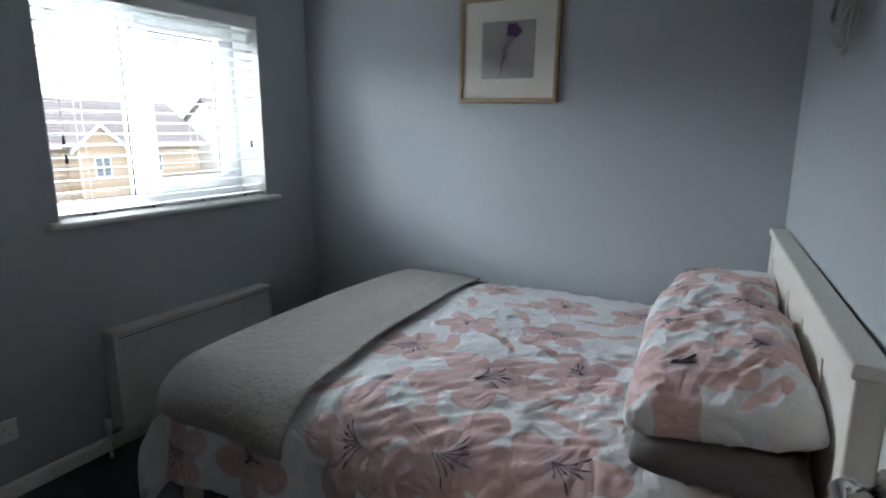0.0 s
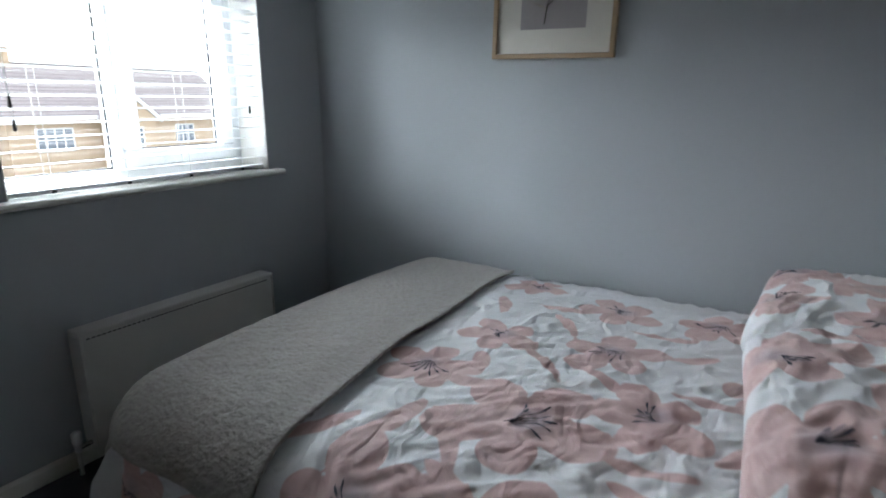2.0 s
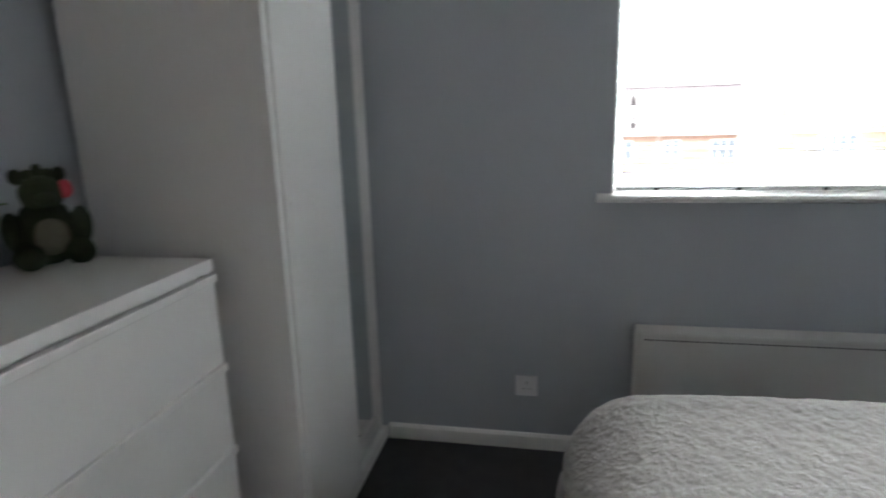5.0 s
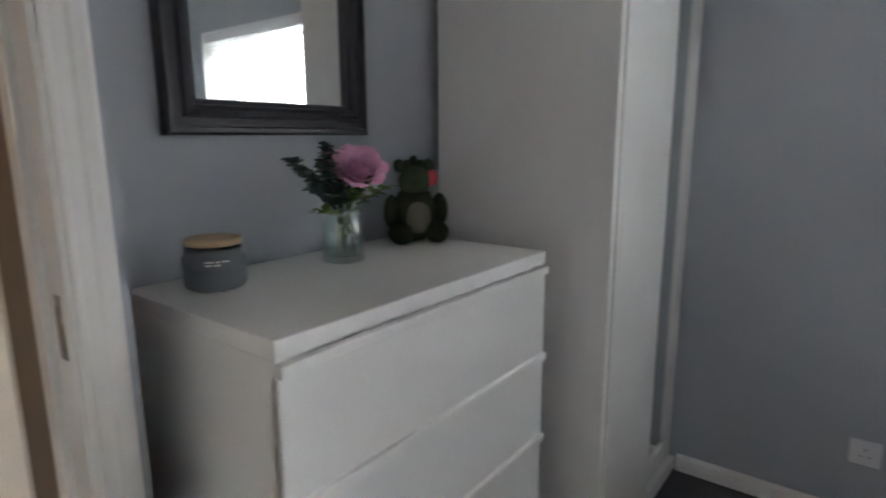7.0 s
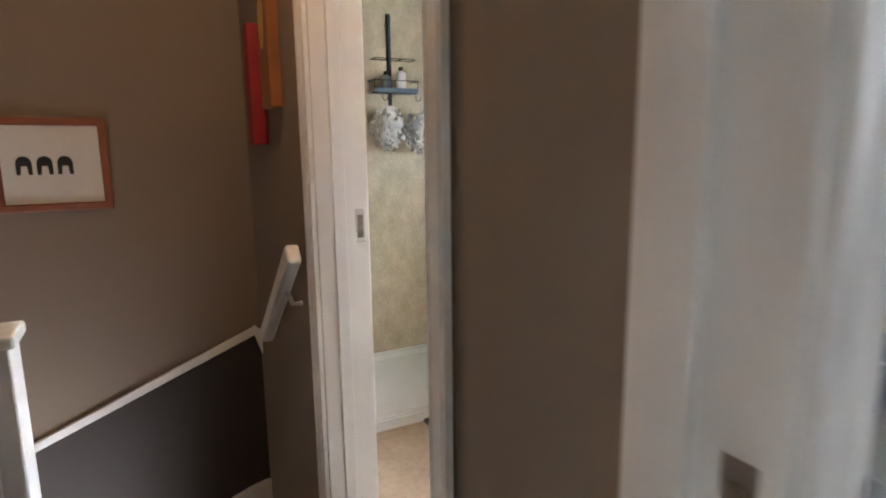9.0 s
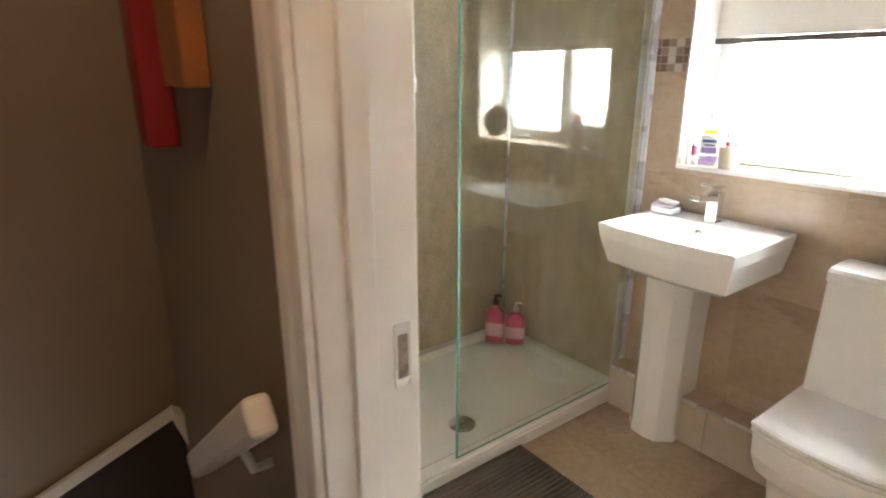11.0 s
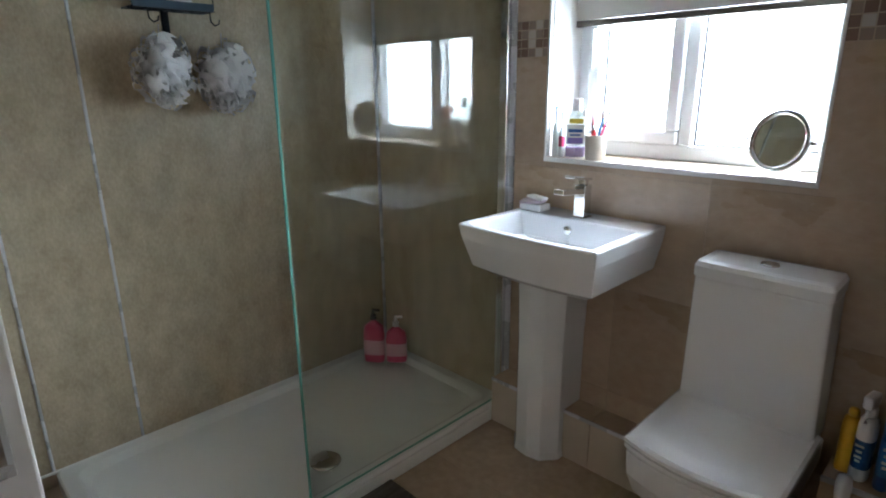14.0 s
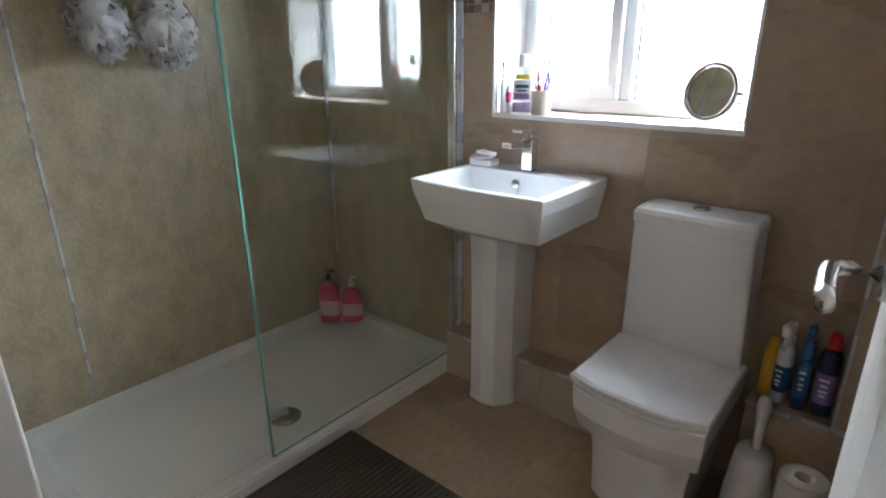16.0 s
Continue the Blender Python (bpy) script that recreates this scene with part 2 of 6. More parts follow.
M["brickwork"] = mat("buff brick", (0.42, 0.33, 0.24), (0.34, 0.25, 0.17), 0.9, scale=6, fine=40)
M["red_brick"] = mat("red brick", (0.42, 0.27, 0.21), (0.36, 0.21, 0.16), 0.9, scale=6, fine=40)
M["roof"] = mat("grey brown roof tile", (0.22, 0.195, 0.20), (0.165, 0.145, 0.15), 0.85, scale=4, fine=30)
M["render"] = mat("white house render", (0.80, 0.79, 0.76), None, 0.9, scale=2)
M["grass"] = mat("street ground", (0.09, 0.10, 0.065), (0.07, 0.07, 0.06), 0.95, scale=0.4, fine=6)
M["dark_glass"] = mat("dark window glass", (0.10, 0.12, 0.15), None, 0.1)
M["lamp_glow"] = bpy.data.materials.new("lamp diffuser")
M["lamp_glow"].use_nodes = True
lg = M["lamp_glow"].node_tree.nodes["Principled BSDF"]
lg.inputs["Base Color"].default_value = (0.9, 0.82, 0.66, 1)
lg.inputs["Emission Color"].default_value = (1, 0.72, 0.42, 1)
lg.inputs["Emission Strength"].default_value = 1.5


def stone_mat(name, a, b, c, scale, rough, stretch, per_piece=0.0):
    """Mottled stone: two noises, soft veins, and a slight change of tone from piece to piece."""
    m = mat(name, a, b, rough, scale=scale, fine=scale * 9, fine_bump=0.05, stretch=stretch, detail=8, mix=0.34)
    n, l = m.node_tree.nodes, m.node_tree.links
    p = n["Principled BSDF"]
    base = p.inputs["Base Color"].links[0].from_socket
    mp = n["Mapping"]
    n["Mix"].inputs[0].default_value = 0.45
    vein = n.new("ShaderNodeTexNoise")
    vein.inputs["Scale"].default_value, vein.inputs["Detail"].default_value, vein.inputs["Distortion"].default_value = scale * 1.7, 9, 1.4
    l.new(mp.outputs[0], vein.inputs["Vector"])
    vr = n.new("ShaderNodeValToRGB")
    e = vr.color_ramp.elements
    e[0].position, e[0].color = 0.47, (0, 0, 0, 1)
    e[1].position, e[1].color = 0.53, (0, 0, 0, 1)
    mid = e.new(0.5)
    mid.color = (0.16, 0.16, 0.16, 1)
    l.new(vein.outputs[0], vr.inputs[0])
    mx = n.new("ShaderNodeMix")
    mx.data_type = "RGBA"
    l.new(vr.outputs[0], mx.inputs[0])
    l.new(base, mx.inputs[6])
    mx.inputs[7].default_value = (*c, 1)
    info = n.new("ShaderNodeObjectInfo")
    rng = n.new("ShaderNodeMapRange")
    rng.inputs[3].default_value, rng.inputs[4].default_value = 1 - per_piece, 1 + per_piece
    l.new(info.outputs["Random"], rng.inputs[0])
    mul = n.new("ShaderNodeMix")
    mul.data_type, mul.blend_type = "RGBA", "MULTIPLY"
    mul.inputs[0].default_value = 1
    l.new(mx.outputs[2], mul.inputs[6])
    l.new(rng.outputs[0], mul.inputs[7])
    l.new(mul.outputs[2], p.inputs["Base Color"])
    return m


M["panel"] = stone_mat("gold travertine shower panel", (0.50, 0.425, 0.305), (0.335, 0.275, 0.19), (0.58, 0.52, 0.415), 14.0, 0.40, (1.0, 1.0, 0.55))
M["tile"] = stone_mat("brown beige ceramic tile", (0.47, 0.36, 0.262), (0.38, 0.28, 0.198), (0.52, 0.42, 0.33), 4.0, 0.3, (0.6, 0.6, 1), 0.07)
M["floor_tile"] = stone_mat("brown floor tile", (0.44, 0.335, 0.235), (0.31, 0.232, 0.16), (0.47, 0.37, 0.28), 4.0, 0.35, (1, 1, 1), 0.06)
M["mosaic_a"] = mat("brown mosaic", (0.17, 0.10, 0.07), None, 0.3)
M["mosaic_b"] = mat("pearl mosaic", (0.52, 0.46, 0.40), None, 0.25)
M["mosaic_c"] = mat("taupe mosaic", (0.30, 0.24, 0.20), None, 0.25)


def printed_cotton(name):
    """White cotton with a dusty pink flower print read from the mesh attributes petal and smudge."""
    m = mat(name, (0.70, 0.71, 0.735), (0.67, 0.68, 0.70), 0.88, scale=5, fine=500, fine_bump=0.25, bump=0.25, sheen=0.15)
    n, l = m.node_tree.nodes, m.node_tree.links
    p = n["Principled BSDF"]
    base = p.inputs["Base Color"].links[0].from_socket
    tone = n.new("ShaderNodeTexNoise")
    tone.inputs["Scale"].default_value = 16
    tr = n.new("ShaderNodeValToRGB")
    tr.color_ramp.elements[0].color, tr.color_ramp.elements[1].color = (0.55, 0.375, 0.365, 1), (0.63, 0.46, 0.45, 1)
    tr.color_ramp.elements[0].position, tr.color_ramp.elements[1].position = 0.35, 0.65
    l.new(tone.outputs[0], tr.inputs[0])
    for attribute, colour, lo, hi in (("petal", None, -0.002, 0.002), ("smudge", (0.30, 0.30, 0.36, 1), -0.02, 0.03)):
        at = n.new("ShaderNodeAttribute")
        at.attribute_name = attribute
        mr = n.new("ShaderNodeMapRange")
        mr.inputs[1].default_value, mr.inputs[2].default_value, mr.inputs[3].default_value, mr.inputs[4].default_value = lo, hi, 1.0 if colour is None else 0.55, 0.0
        l.new(at.outputs["Fac"], mr.inputs[0])
        mx = n.new("ShaderNodeMix")
        mx.data_type = "RGBA"
        l.new(mr.outputs[0], mx.inputs[0])
        l.new(base, mx.inputs[6])
        if colour is None:
            l.new(tr.outputs[0], mx.inputs[7])
        else:
            mx.inputs[7].default_value = colour
        base = mx.outputs[2]
    l.new(base, p.inputs["Base Color"])
    # soft laundry creases, longer across the bed than along it
    tc = n.new("ShaderNodeTexCoord")
    mp = n.new("ShaderNodeMapping")
    mp.inputs["Scale"].default_value = (1.0, 0.55, 1.0)
    mp.inputs["Rotation"].default_value = (0, 0, 0.5)
    l.new(tc.outputs["Object"], mp.inputs[0])
    crease = n.new("ShaderNodeTexNoise")
    crease.inputs["Scale"].default_value, crease.inputs["Detail"].default_value, crease.inputs["Distortion"].default_value = 11.0, 2.0, 0.9
    l.new(mp.outputs[0], crease.inputs["Vector"])
    fold = n.new("ShaderNodeMath")
    fold.operation = "SUBTRACT"
    fold.inputs[1].default_value = 0.5
    l.new(crease.outputs[0], fold.inputs[0])
    ridge = n.new("ShaderNodeMath")
    ridge.operation = "ABSOLUTE"
    l.new(fold.outputs[0], ridge.inputs[0])
    cb = n.new("ShaderNodeBump")
    cb.inputs["Strength"].default_value, cb.inputs["Distance"].default_value = 0.75, 0.03
    l.new(ridge.outputs[0], cb.inputs["Height"])
    l.new(p.inputs["Normal"].links[0].from_socket, cb.inputs["Normal"])
    l.new(cb.outputs[0], p.inputs["Normal"])
    return m


M["cotton"] = printed_cotton("flower print cotton")

# ---------------------------------------------------------------- mesh helpers


def thing(name, m, label, category, group="", kind=""):
    ob = new(name)
    ob.matrix_basis = m if isinstance(m, Matrix) else pose(*m)
    ob.empty_display_size = 0.1
    return tagged(ob, label, category, group, kind)


def link(name, bm, material, smooth=False):
    me = bpy.data.meshes.new(name)
    bm.to_mesh(me)
    bm.free()
    for k in material if isinstance(material, (list, tuple)) else [material]:
        me.materials.append(M[k])
    if smooth:
        me.polygons.foreach_set("use_smooth", [True] * len(me.polygons))
    return new(name, me)


def part(name, bm, material, parent, label="", smooth=False):
    ob = link(name, bm, material, smooth)
    ob.parent = parent
    return tagged(ob, label)


def solid(name, bm, material, label, category, kind="", group="", smooth=False, m=None):
    ob = link(name, bm, material, smooth)
    if m is not None:
        ob.matrix_basis = m
    return tagged(ob, label, category, group, kind)


def box(x0, x1, y0, y1, z0, z1, bevel=0.0, seg=2, bm=None):
    """A box between two corners, with rounded edges; added to bm where one is given."""
    b = bmesh.new()
    bmesh.ops.create_cube(b, size=1)
    for v in b.verts:
        v.co = ((x0 + x1) / 2 + v.co.x * (x1 - x0), (y0 + y1) / 2 + v.co.y * (y1 - y0), (z0 + z1) / 2 + v.co.z * (z1 - z0))
    if bevel:
        bmesh.ops.bevel(b, geom=b.edges[:], offset=bevel, segments=seg, affect="EDGES", profile=0.5)
    if bm is None:
        return b
    join(bm, b)
    return bm


def join(bm, other):
    me = bpy.data.meshes.new("tmp")
    other.to_mesh(me)
    other.free()
    bm.from_mesh(me)
    bpy.data.meshes.remove(me)
    return bm


def turned(profile, n=32, bm=None):
    """A solid of revolution about z from (radius, height) pairs."""
    b = bmesh.new()
    rings = []
    for r, z in profile:
        if r < 1e-5:
            rings.append([b.verts.new((0, 0, z))])
        else:
            rings.append([b.verts.new((r * math.cos(2 * math.pi * i / n), r * math.sin(2 * math.pi * i / n), z)) for i in range(n)])
    for a, c in zip(rings, rings[1:]):
        for i in range(n):
            j = (i + 1) % n
            if len(a) == 1 and len(c) == 1:
                continue
            if len(a) == 1:
                b.faces.new((a[0], c[j], c[i])[::-1])
            elif len(c) == 1:
                b.faces.new((a[i], a[j], c[0]))
            else:
                b.faces.new((a[i], a[j], c[j], c[i]))
    bmesh.ops.recalc_face_normals(b, faces=b.faces[:])
    if bm is None:
        return b
    return join(bm, b)


def tube(points, r, n=8, bm=None, flat=1.0):
    """A round bar swept along points; r may be a list, one radius a point."""
    b = bmesh.new()
    pts = [Vector(p) for p in points]
    rings = []
    up = Vector((0, 0, 1))
    for i, p in enumerate(pts):
        d = (pts[min(i + 1, len(pts) - 1)] - pts[max(i - 1, 0)]).normalized()
        side = d.cross(up)
        if side.length < 0.05:
            side = d.cross(Vector((1, 0, 0)))
        side.normalize()
        nrm = side.cross(d).normalized()
        rad = r[i] if isinstance(r, (list, tuple)) else r
        rings.append([b.verts.new(p + side * rad * math.cos(2 * math.pi * k / n) + nrm * rad * flat * math.sin(2 * math.pi * k / n)) for k in range(n)])
    for a, c in zip(rings, rings[1:]):
        for k in range(n):
            b.faces.new((a[k], a[(k + 1) % n], c[(k + 1) % n], c[k]))
    b.faces.new(rings[0][::-1])
    b.faces.new(rings[-1])
    bmesh.ops.recalc_face_normals(b, faces=b.faces[:])
    if bm is None:
        return b
    return join(bm, b)


def moved(bm, m):
    bmesh.ops.transform(bm, matrix=m, verts=bm.verts[:])
    return bm


def prism(outline, z0, z1, bevel=0.0, axis="z"):
    """An outline in two axes pulled along the third."""
    b = bmesh.new()
    put = {"z": lambda u, v, w: (u, v, w), "y": lambda u, v, w: (u, w, v), "x": lambda u, v, w: (w, u, v)}[axis]
    lo = [b.verts.new(put(u, v, z0)) for u, v in outline]
    hi = [b.verts.new(put(u, v, z1)) for u, v in outline]
    k = len(outline)
    b.faces.new(lo[::-1])
    b.faces.new(hi)
    for i in range(k):
        b.faces.new((lo[i], lo[(i + 1) % k], hi[(i + 1) % k], hi[i]))
    bmesh.ops.recalc_face_normals(b, faces=b.faces[:])
    if bevel:
        bmesh.ops.bevel(b, geom=b.edges[:], offset=bevel, segments=2, affect="EDGES", profile=0.5)
    return b


def loft(rings, close=True):
    """Skins a stack of rings that have as many points each."""
    b = bmesh.new()
    vs = [[b.verts.new(p) for p in ring] for ring in rings]
    n = len(rings[0])
    for a, c in zip(vs, vs[1:]):
        for i in range(n):
            b.faces.new((a[i], a[(i + 1) % n], c[(i + 1) % n], c[i]))
    if close:
        b.faces.new(vs[0][::-1])
        b.faces.new(vs[-1])
    bmesh.ops.recalc_face_normals(b, faces=b.faces[:])
    return b


def squircle(cx, cy, hx, hy, z, n=40, power=4.0):
    out = []
    for i in range(n):
        a = 2 * math.pi * i / n
        c, s = math.cos(a), math.sin(a)
        out.append((cx + hx * math.copysign(abs(c) ** (2 / power), c), cy + hy * math.copysign(abs(s) ** (2 / power), s), z))
    return out


def wall_with_hole(axis, p0, p1, u0, u1, z0, z1, holes):
    """A wall between p0 and p1 on its thickness axis, from u0 to u1, with rectangular openings (u, u, z, z) cut through, as butted blocks."""
    b = bmesh.new()
    us = sorted({u0, u1, *[h[0] for h in holes], *[h[1] for h in holes]})
    for a, c in zip(us, us[1:]):
        cuts = sorted([(h[2], h[3]) for h in holes if h[0] <= a and h[1] >= c])
        z = z0
        spans = []
        for lo, hi in cuts:
            if lo > z:
                spans.append((z, lo))
            z = hi
        if z < z1:
            spans.append((z, z1))
        for lo, hi in spans:
            if axis == "x":
                box(p0, p1, a, c, lo, hi, bm=b)
            else:
                box(a, c, p0, p1, lo, hi, bm=b)
    bmesh.ops.remove_doubles(b, verts=b.verts[:], dist=1e-5)
    seen = {}
    for f in b.faces[:]:
        key = tuple(round(v, 4) for v in f.calc_center_median())
        seen.setdefault(key, []).append(f)
    for fs in seen.values():
        if len(fs) > 1:
            bmesh.ops.delete(b, geom=fs, context="FACES_ONLY")
    return b

# ---------------------------------------------------------------- structure
H = 2.40           # ceiling height
WX0, WX1 = -0.28, 0.0
BY = 2.955         # bedroom wall with the picture
DY0, DY1 = 0.15, 0.27   # wall that holds the bedroom door
JX = 1.885         # latch jamb of the bedroom door
BXE = 1.68         # bathroom inner face of the door wall
BXO = 1.79         # its landing face
BN, BS = -0.35, -2.63   # bathroom side walls
SY = -2.06         # stairwell end wall
WIN = (1.475, 2.58, 1.03, 1.97)
BWIN = (-1.668, -0.828, 1.087, 2.08)

solid("floor", box(0, 2.75, 0, BY, -0.25, 0), "carpet", "charcoal short pile bedroom carpet", "floor", "structure")
solid("floor_landing", box(BXO, 3.5, -1.18, DY0, -0.25, 0), "stair_carpet", "brown landing carpet", "floor", "structure")
solid("threshold", box(JX, 2.66, DY0, 0.0 + DY1, -0.25, -0.002), "stair_carpet", "brown carpet in the bedroom doorway", "floor", "structure")
solid("threshold_bathroom", box(BXE + 0.05, BXO, -1.06, -0.37, -0.25, -0.004), "stair_carpet", "brown carpet in the bathroom doorway", "floor", "structure")
solid("floor_bathroom", box(0, BXE + 0.05, BS, BN, -0.25, -0.0016), "grout", "beige grouted bathroom floor bed", "floor", "structure")
solid("ceiling", box(-0.3, 3.6, -3.4, 3.1, H, H + 0.1), "ceiling", "white painted ceiling", "ceiling", "structure")

solid("wall_west", wall_with_hole("x", WX0, WX1, -0.12, BY + 0.15, -0.25, H, [WIN]), "wall_grey", "grey painted window wall", "wall", "structure")
solid("wall_north", box(WX0, 2.9, BY, BY + 0.15, -0.25, H), "wall_grey", "blue grey painted wall behind the bed", "wall", "structure")
solid("wall_east", prism([(2.715, 0.15), (2.9, 0.15), (2.9, BY), (2.525, BY)], -0.25, H), "wall_grey", "pale grey painted headboard wall", "wall", "structure")
solid("wall_south", box(0, 1.80, -0.12, 0, -0.25, H), "wall_grey", "grey painted wall behind the chest of drawers", "wall", "structure")
solid("wall_door", wall_with_hole("y", DY0, DY1, 1.802, 2.709, -0.25, H, [(JX - 0.03, 2.63, -0.25, 2.03)]), "wall_grey", "grey painted wall round the bedroom door", "wall", "structure")
solid("wall_return", box(1.802, 1.85, -0.12, DY0, -0.25, H), "wall_grey", "short grey wall return beside the chest", "wall", "structure")

solid("wall_landing_a", wall_with_hole("x", BXE, BXO, BS - 0.1, -0.12, -3.0, H, [(-1.068, -0.342, -0.25, 2.04)]), "wall_landing", "taupe painted landing wall with the bathroom door", "wall", "structure")
solid("wall_landing_b", box(BXO, 3.6, SY - 0.12, SY, -3.0, H), "wall_landing", "taupe painted stairwell wall", "wall", "structure")
solid("wall_landing_c", box(3.5, 3.62, SY, 0.3, -3.0, H), "wall_landing", "taupe painted landing end wall", "wall", "structure")
solid("wall_landing_d", box(2.9, 3.5, DY0, 0.27, -0.25, H), "wall_landing", "taupe painted landing side wall", "wall", "structure")
solid("wall_landing_e", wall_with_hole("y", DY0 - 0.004, DY0, 1.86, 2.9, 0, H, [(JX - 0.03, 2.63, 0, 2.03)]), "wall_landing", "taupe landing side of the bedroom wall", "wall", "structure")
solid("floor_stairwell", box(BXO, 3.5, SY, -1.18, -3.0, -2.9), "stair_carpet", "dark stairwell floor", "floor", "structure")

solid("wall_bath_west", wall_with_hole("x", -0.28, -0.002, BS - 0.1, -0.12, -0.25, H, [BWIN]), "grout", "tile backing wall under the bathroom window", "wall", "structure")
solid("wall_bath_south", box(-0.28, BXE, BS - 0.1, BS, -0.25, H), "grout", "shower wall backing", "wall", "structure")
solid("wall_bath_north", box(-0.012, BXE, BN, -0.12, -0.25, H), "tile", "brown beige bathroom side wall", "wall", "structure")
solid("wall_bath_east", box(BXE - 0.012, BXE - 0.002, BS, -1.07, 0, H), "tile", "travertine panelled wall beside the door", "wall", "structure")

solid("wall_landing_f", box(BXO, 1.856, -0.118, DY0 - 0.002, -0.25, H), "wall_landing", "taupe painted landing wall between the two doors", "wall", "structure")

# outdoors
solid("ground", box(-400, -0.28, -400, 400, -5.2, -5.0), "grass", "street and gardens below the windows", "ground", "structure")

# ---------------------------------------------------------------- bedroom: window, blind, radiator, trim


def window_unit(name, y0, y1, z0, z1, xo, label, panes, pane_material, mull, sash_w=0.055):
    """A upvc window in the wall at x = xo: outer frame, mullion, sashes and panes. panes: (y0, y1, inset) of each light."""
    w = thing(name, (xo, (y0 + y1) / 2, z0), label, "window", kind="structure")
    cy = (y0 + y1) / 2
    hgt = z1 - z0
    b = bmesh.new()
    fw = 0.05
    box(-0.07, 0.0, y0 - cy, y1 - cy, 0, fw, 0.006, bm=b)
    box(-0.07, 0.0, y0 - cy, y1 - cy, hgt - fw, hgt, 0.006, bm=b)
    box(-0.07, 0.0, y0 - cy, y0 - cy + fw, fw, hgt - fw, 0.006, bm=b)
    box(-0.07, 0.0, y1 - cy - fw, y1 - cy, fw, hgt - fw, 0.006, bm=b)
    part("window_frame", b, "upvc", w)
    part("mullion", box(-0.07, 0.0, mull[0] - cy, mull[1] - cy, fw, hgt - fw, 0.006), "upvc", w)
    for a, c, sash in panes:
        a, c = a - cy, c - cy
        zz0, zz1 = fw, hgt - fw
        if sash:
            s = bmesh.new()
            box(-0.05, 0.018, a, c, zz0, zz0 + sash_w, 0.008, bm=s)
            box(-0.05, 0.018, a, c, zz1 - sash_w, zz1, 0.008, bm=s)
            box(-0.05, 0.018, a, a + sash_w, zz0 + sash_w, zz1 - sash_w, 0.008, bm=s)
            box(-0.05, 0.018, c - sash_w, c, zz0 + sash_w, zz1 - sash_w, 0.008, bm=s)
            so = part("sash", s, "upvc", w)
            hb = bmesh.new()
            box(0.018, 0.03, a + 0.012, a + 0.036, zz0 + 0.33, zz0 + 0.39, 0.004, bm=hb)
            box(0.03, 0.045, a + 0.015, a + 0.033, zz0 + 0.25, zz0 + 0.38, 0.006, bm=hb)
            part("sash_handle", hb, "upvc", so)
            a, c, zz0, zz1 = a + sash_w, c - sash_w, zz0 + sash_w, zz1 - sash_w
        g = bmesh.new()
        box(-0.04, -0.036, a, c, zz0, zz1, bm=g)
        po = part("pane", g, pane_material, w)
        po.visible_shadow = False
        gk = bmesh.new()
        for q in ((a, a + 0.006, zz0, zz1), (c - 0.006, c, zz0, zz1), (a, c, zz0, zz0 + 0.006), (a, c, zz1 - 0.006, zz1)):
            box(-0.034, -0.028, *q, bm=gk)
        part("gasket", gk, "black", w)
    return w


window_unit("window_1", WIN[0], WIN[1], WIN[2], WIN[3], -0.185, "white upvc bedroom window with one opening sash", [(WIN[0] + 0.05, 1.948, False), (1.986, WIN[1] - 0.05, True)], "pane", (1.948, 1.986), 0.072)
rv = thing("window_reveal", (0, 0, 0), "white painted reveal lining the bedroom window", "reveal", kind="structure")
part("jamb_lining", box(-0.185, -0.001, WIN[1] - 0.006, WIN[1] - 0.001, WIN[2], WIN[3]), "gloss", rv)
part("jamb_lining", box(-0.185, -0.001, WIN[0] + 0.001, WIN[0] + 0.006, WIN[2], WIN[3]), "gloss", rv)
part("head_lining", box(-0.185, -0.001, WIN[0] + 0.006, WIN[1] - 0.006, WIN[3] - 0.006, WIN[3] - 0.001), "gloss", rv)
sill = prism([(-0.185, 1.004), (0.045, 1.004), (0.056, 1.010), (0.06, 1.018), (0.056, 1.027), (0.045, 1.031), (-0.185, 1.031)], 1.422, 2.632, axis="y")
sill_o = solid("window_sill", sill, "gloss", "white painted window board with a rounded nose", "sill", "structure")

vb = thing("venetian_blind", (-0.045, (WIN[0] + WIN[1]) / 2, WIN[2]), "white venetian blind with open slats in the window", "blind")
vh = (WIN[1] - WIN[0]) / 2 - 0.012
vtop = WIN[3] - WIN[2]
part("headrail", box(-0.028, 0.028, -vh, vh, vtop - 0.05, vtop - 0.004, 0.004), "slat", vb)
part("valance", box(0.028, 0.036, -vh - 0.004, vh + 0.004, vtop - 0.066, vtop - 0.008, 0.003), "slat", vb)
part("bottom_rail", box(-0.025, 0.025, -vh, vh, 0.006, 0.024, 0.005), "slat", vb)
slat_bm = bmesh.new()
sv = [[], []]
for k in range(7):
    u = -0.024 + 0.048 * k / 6
    zc = 0.003 * (1 - (u / 0.024) ** 2) + u * 0.10
    for s, y in enumerate((-vh, vh)):
        sv[s].append((slat_bm.verts.new((u, y, zc)), slat_bm.verts.new((u, y, zc - 0.0016))))
for k in range(6):
    for lvl in (0, 1):
        slat_bm.faces.new((sv[0][k][lvl], sv[0][k + 1][lvl], sv[1][k + 1][lvl], sv[1][k][lvl]))
for k in (0, 6):
    slat_bm.faces.new((sv[0][k][0], sv[1][k][0], sv[1][k][1], sv[0][k][1]))
bmesh.ops.recalc_face_normals(slat_bm, faces=slat_bm.faces[:])
slat_ob = part("slat", slat_bm, "slat", vb, smooth=True)
slat_ob.location = (0, 0, 0.06)
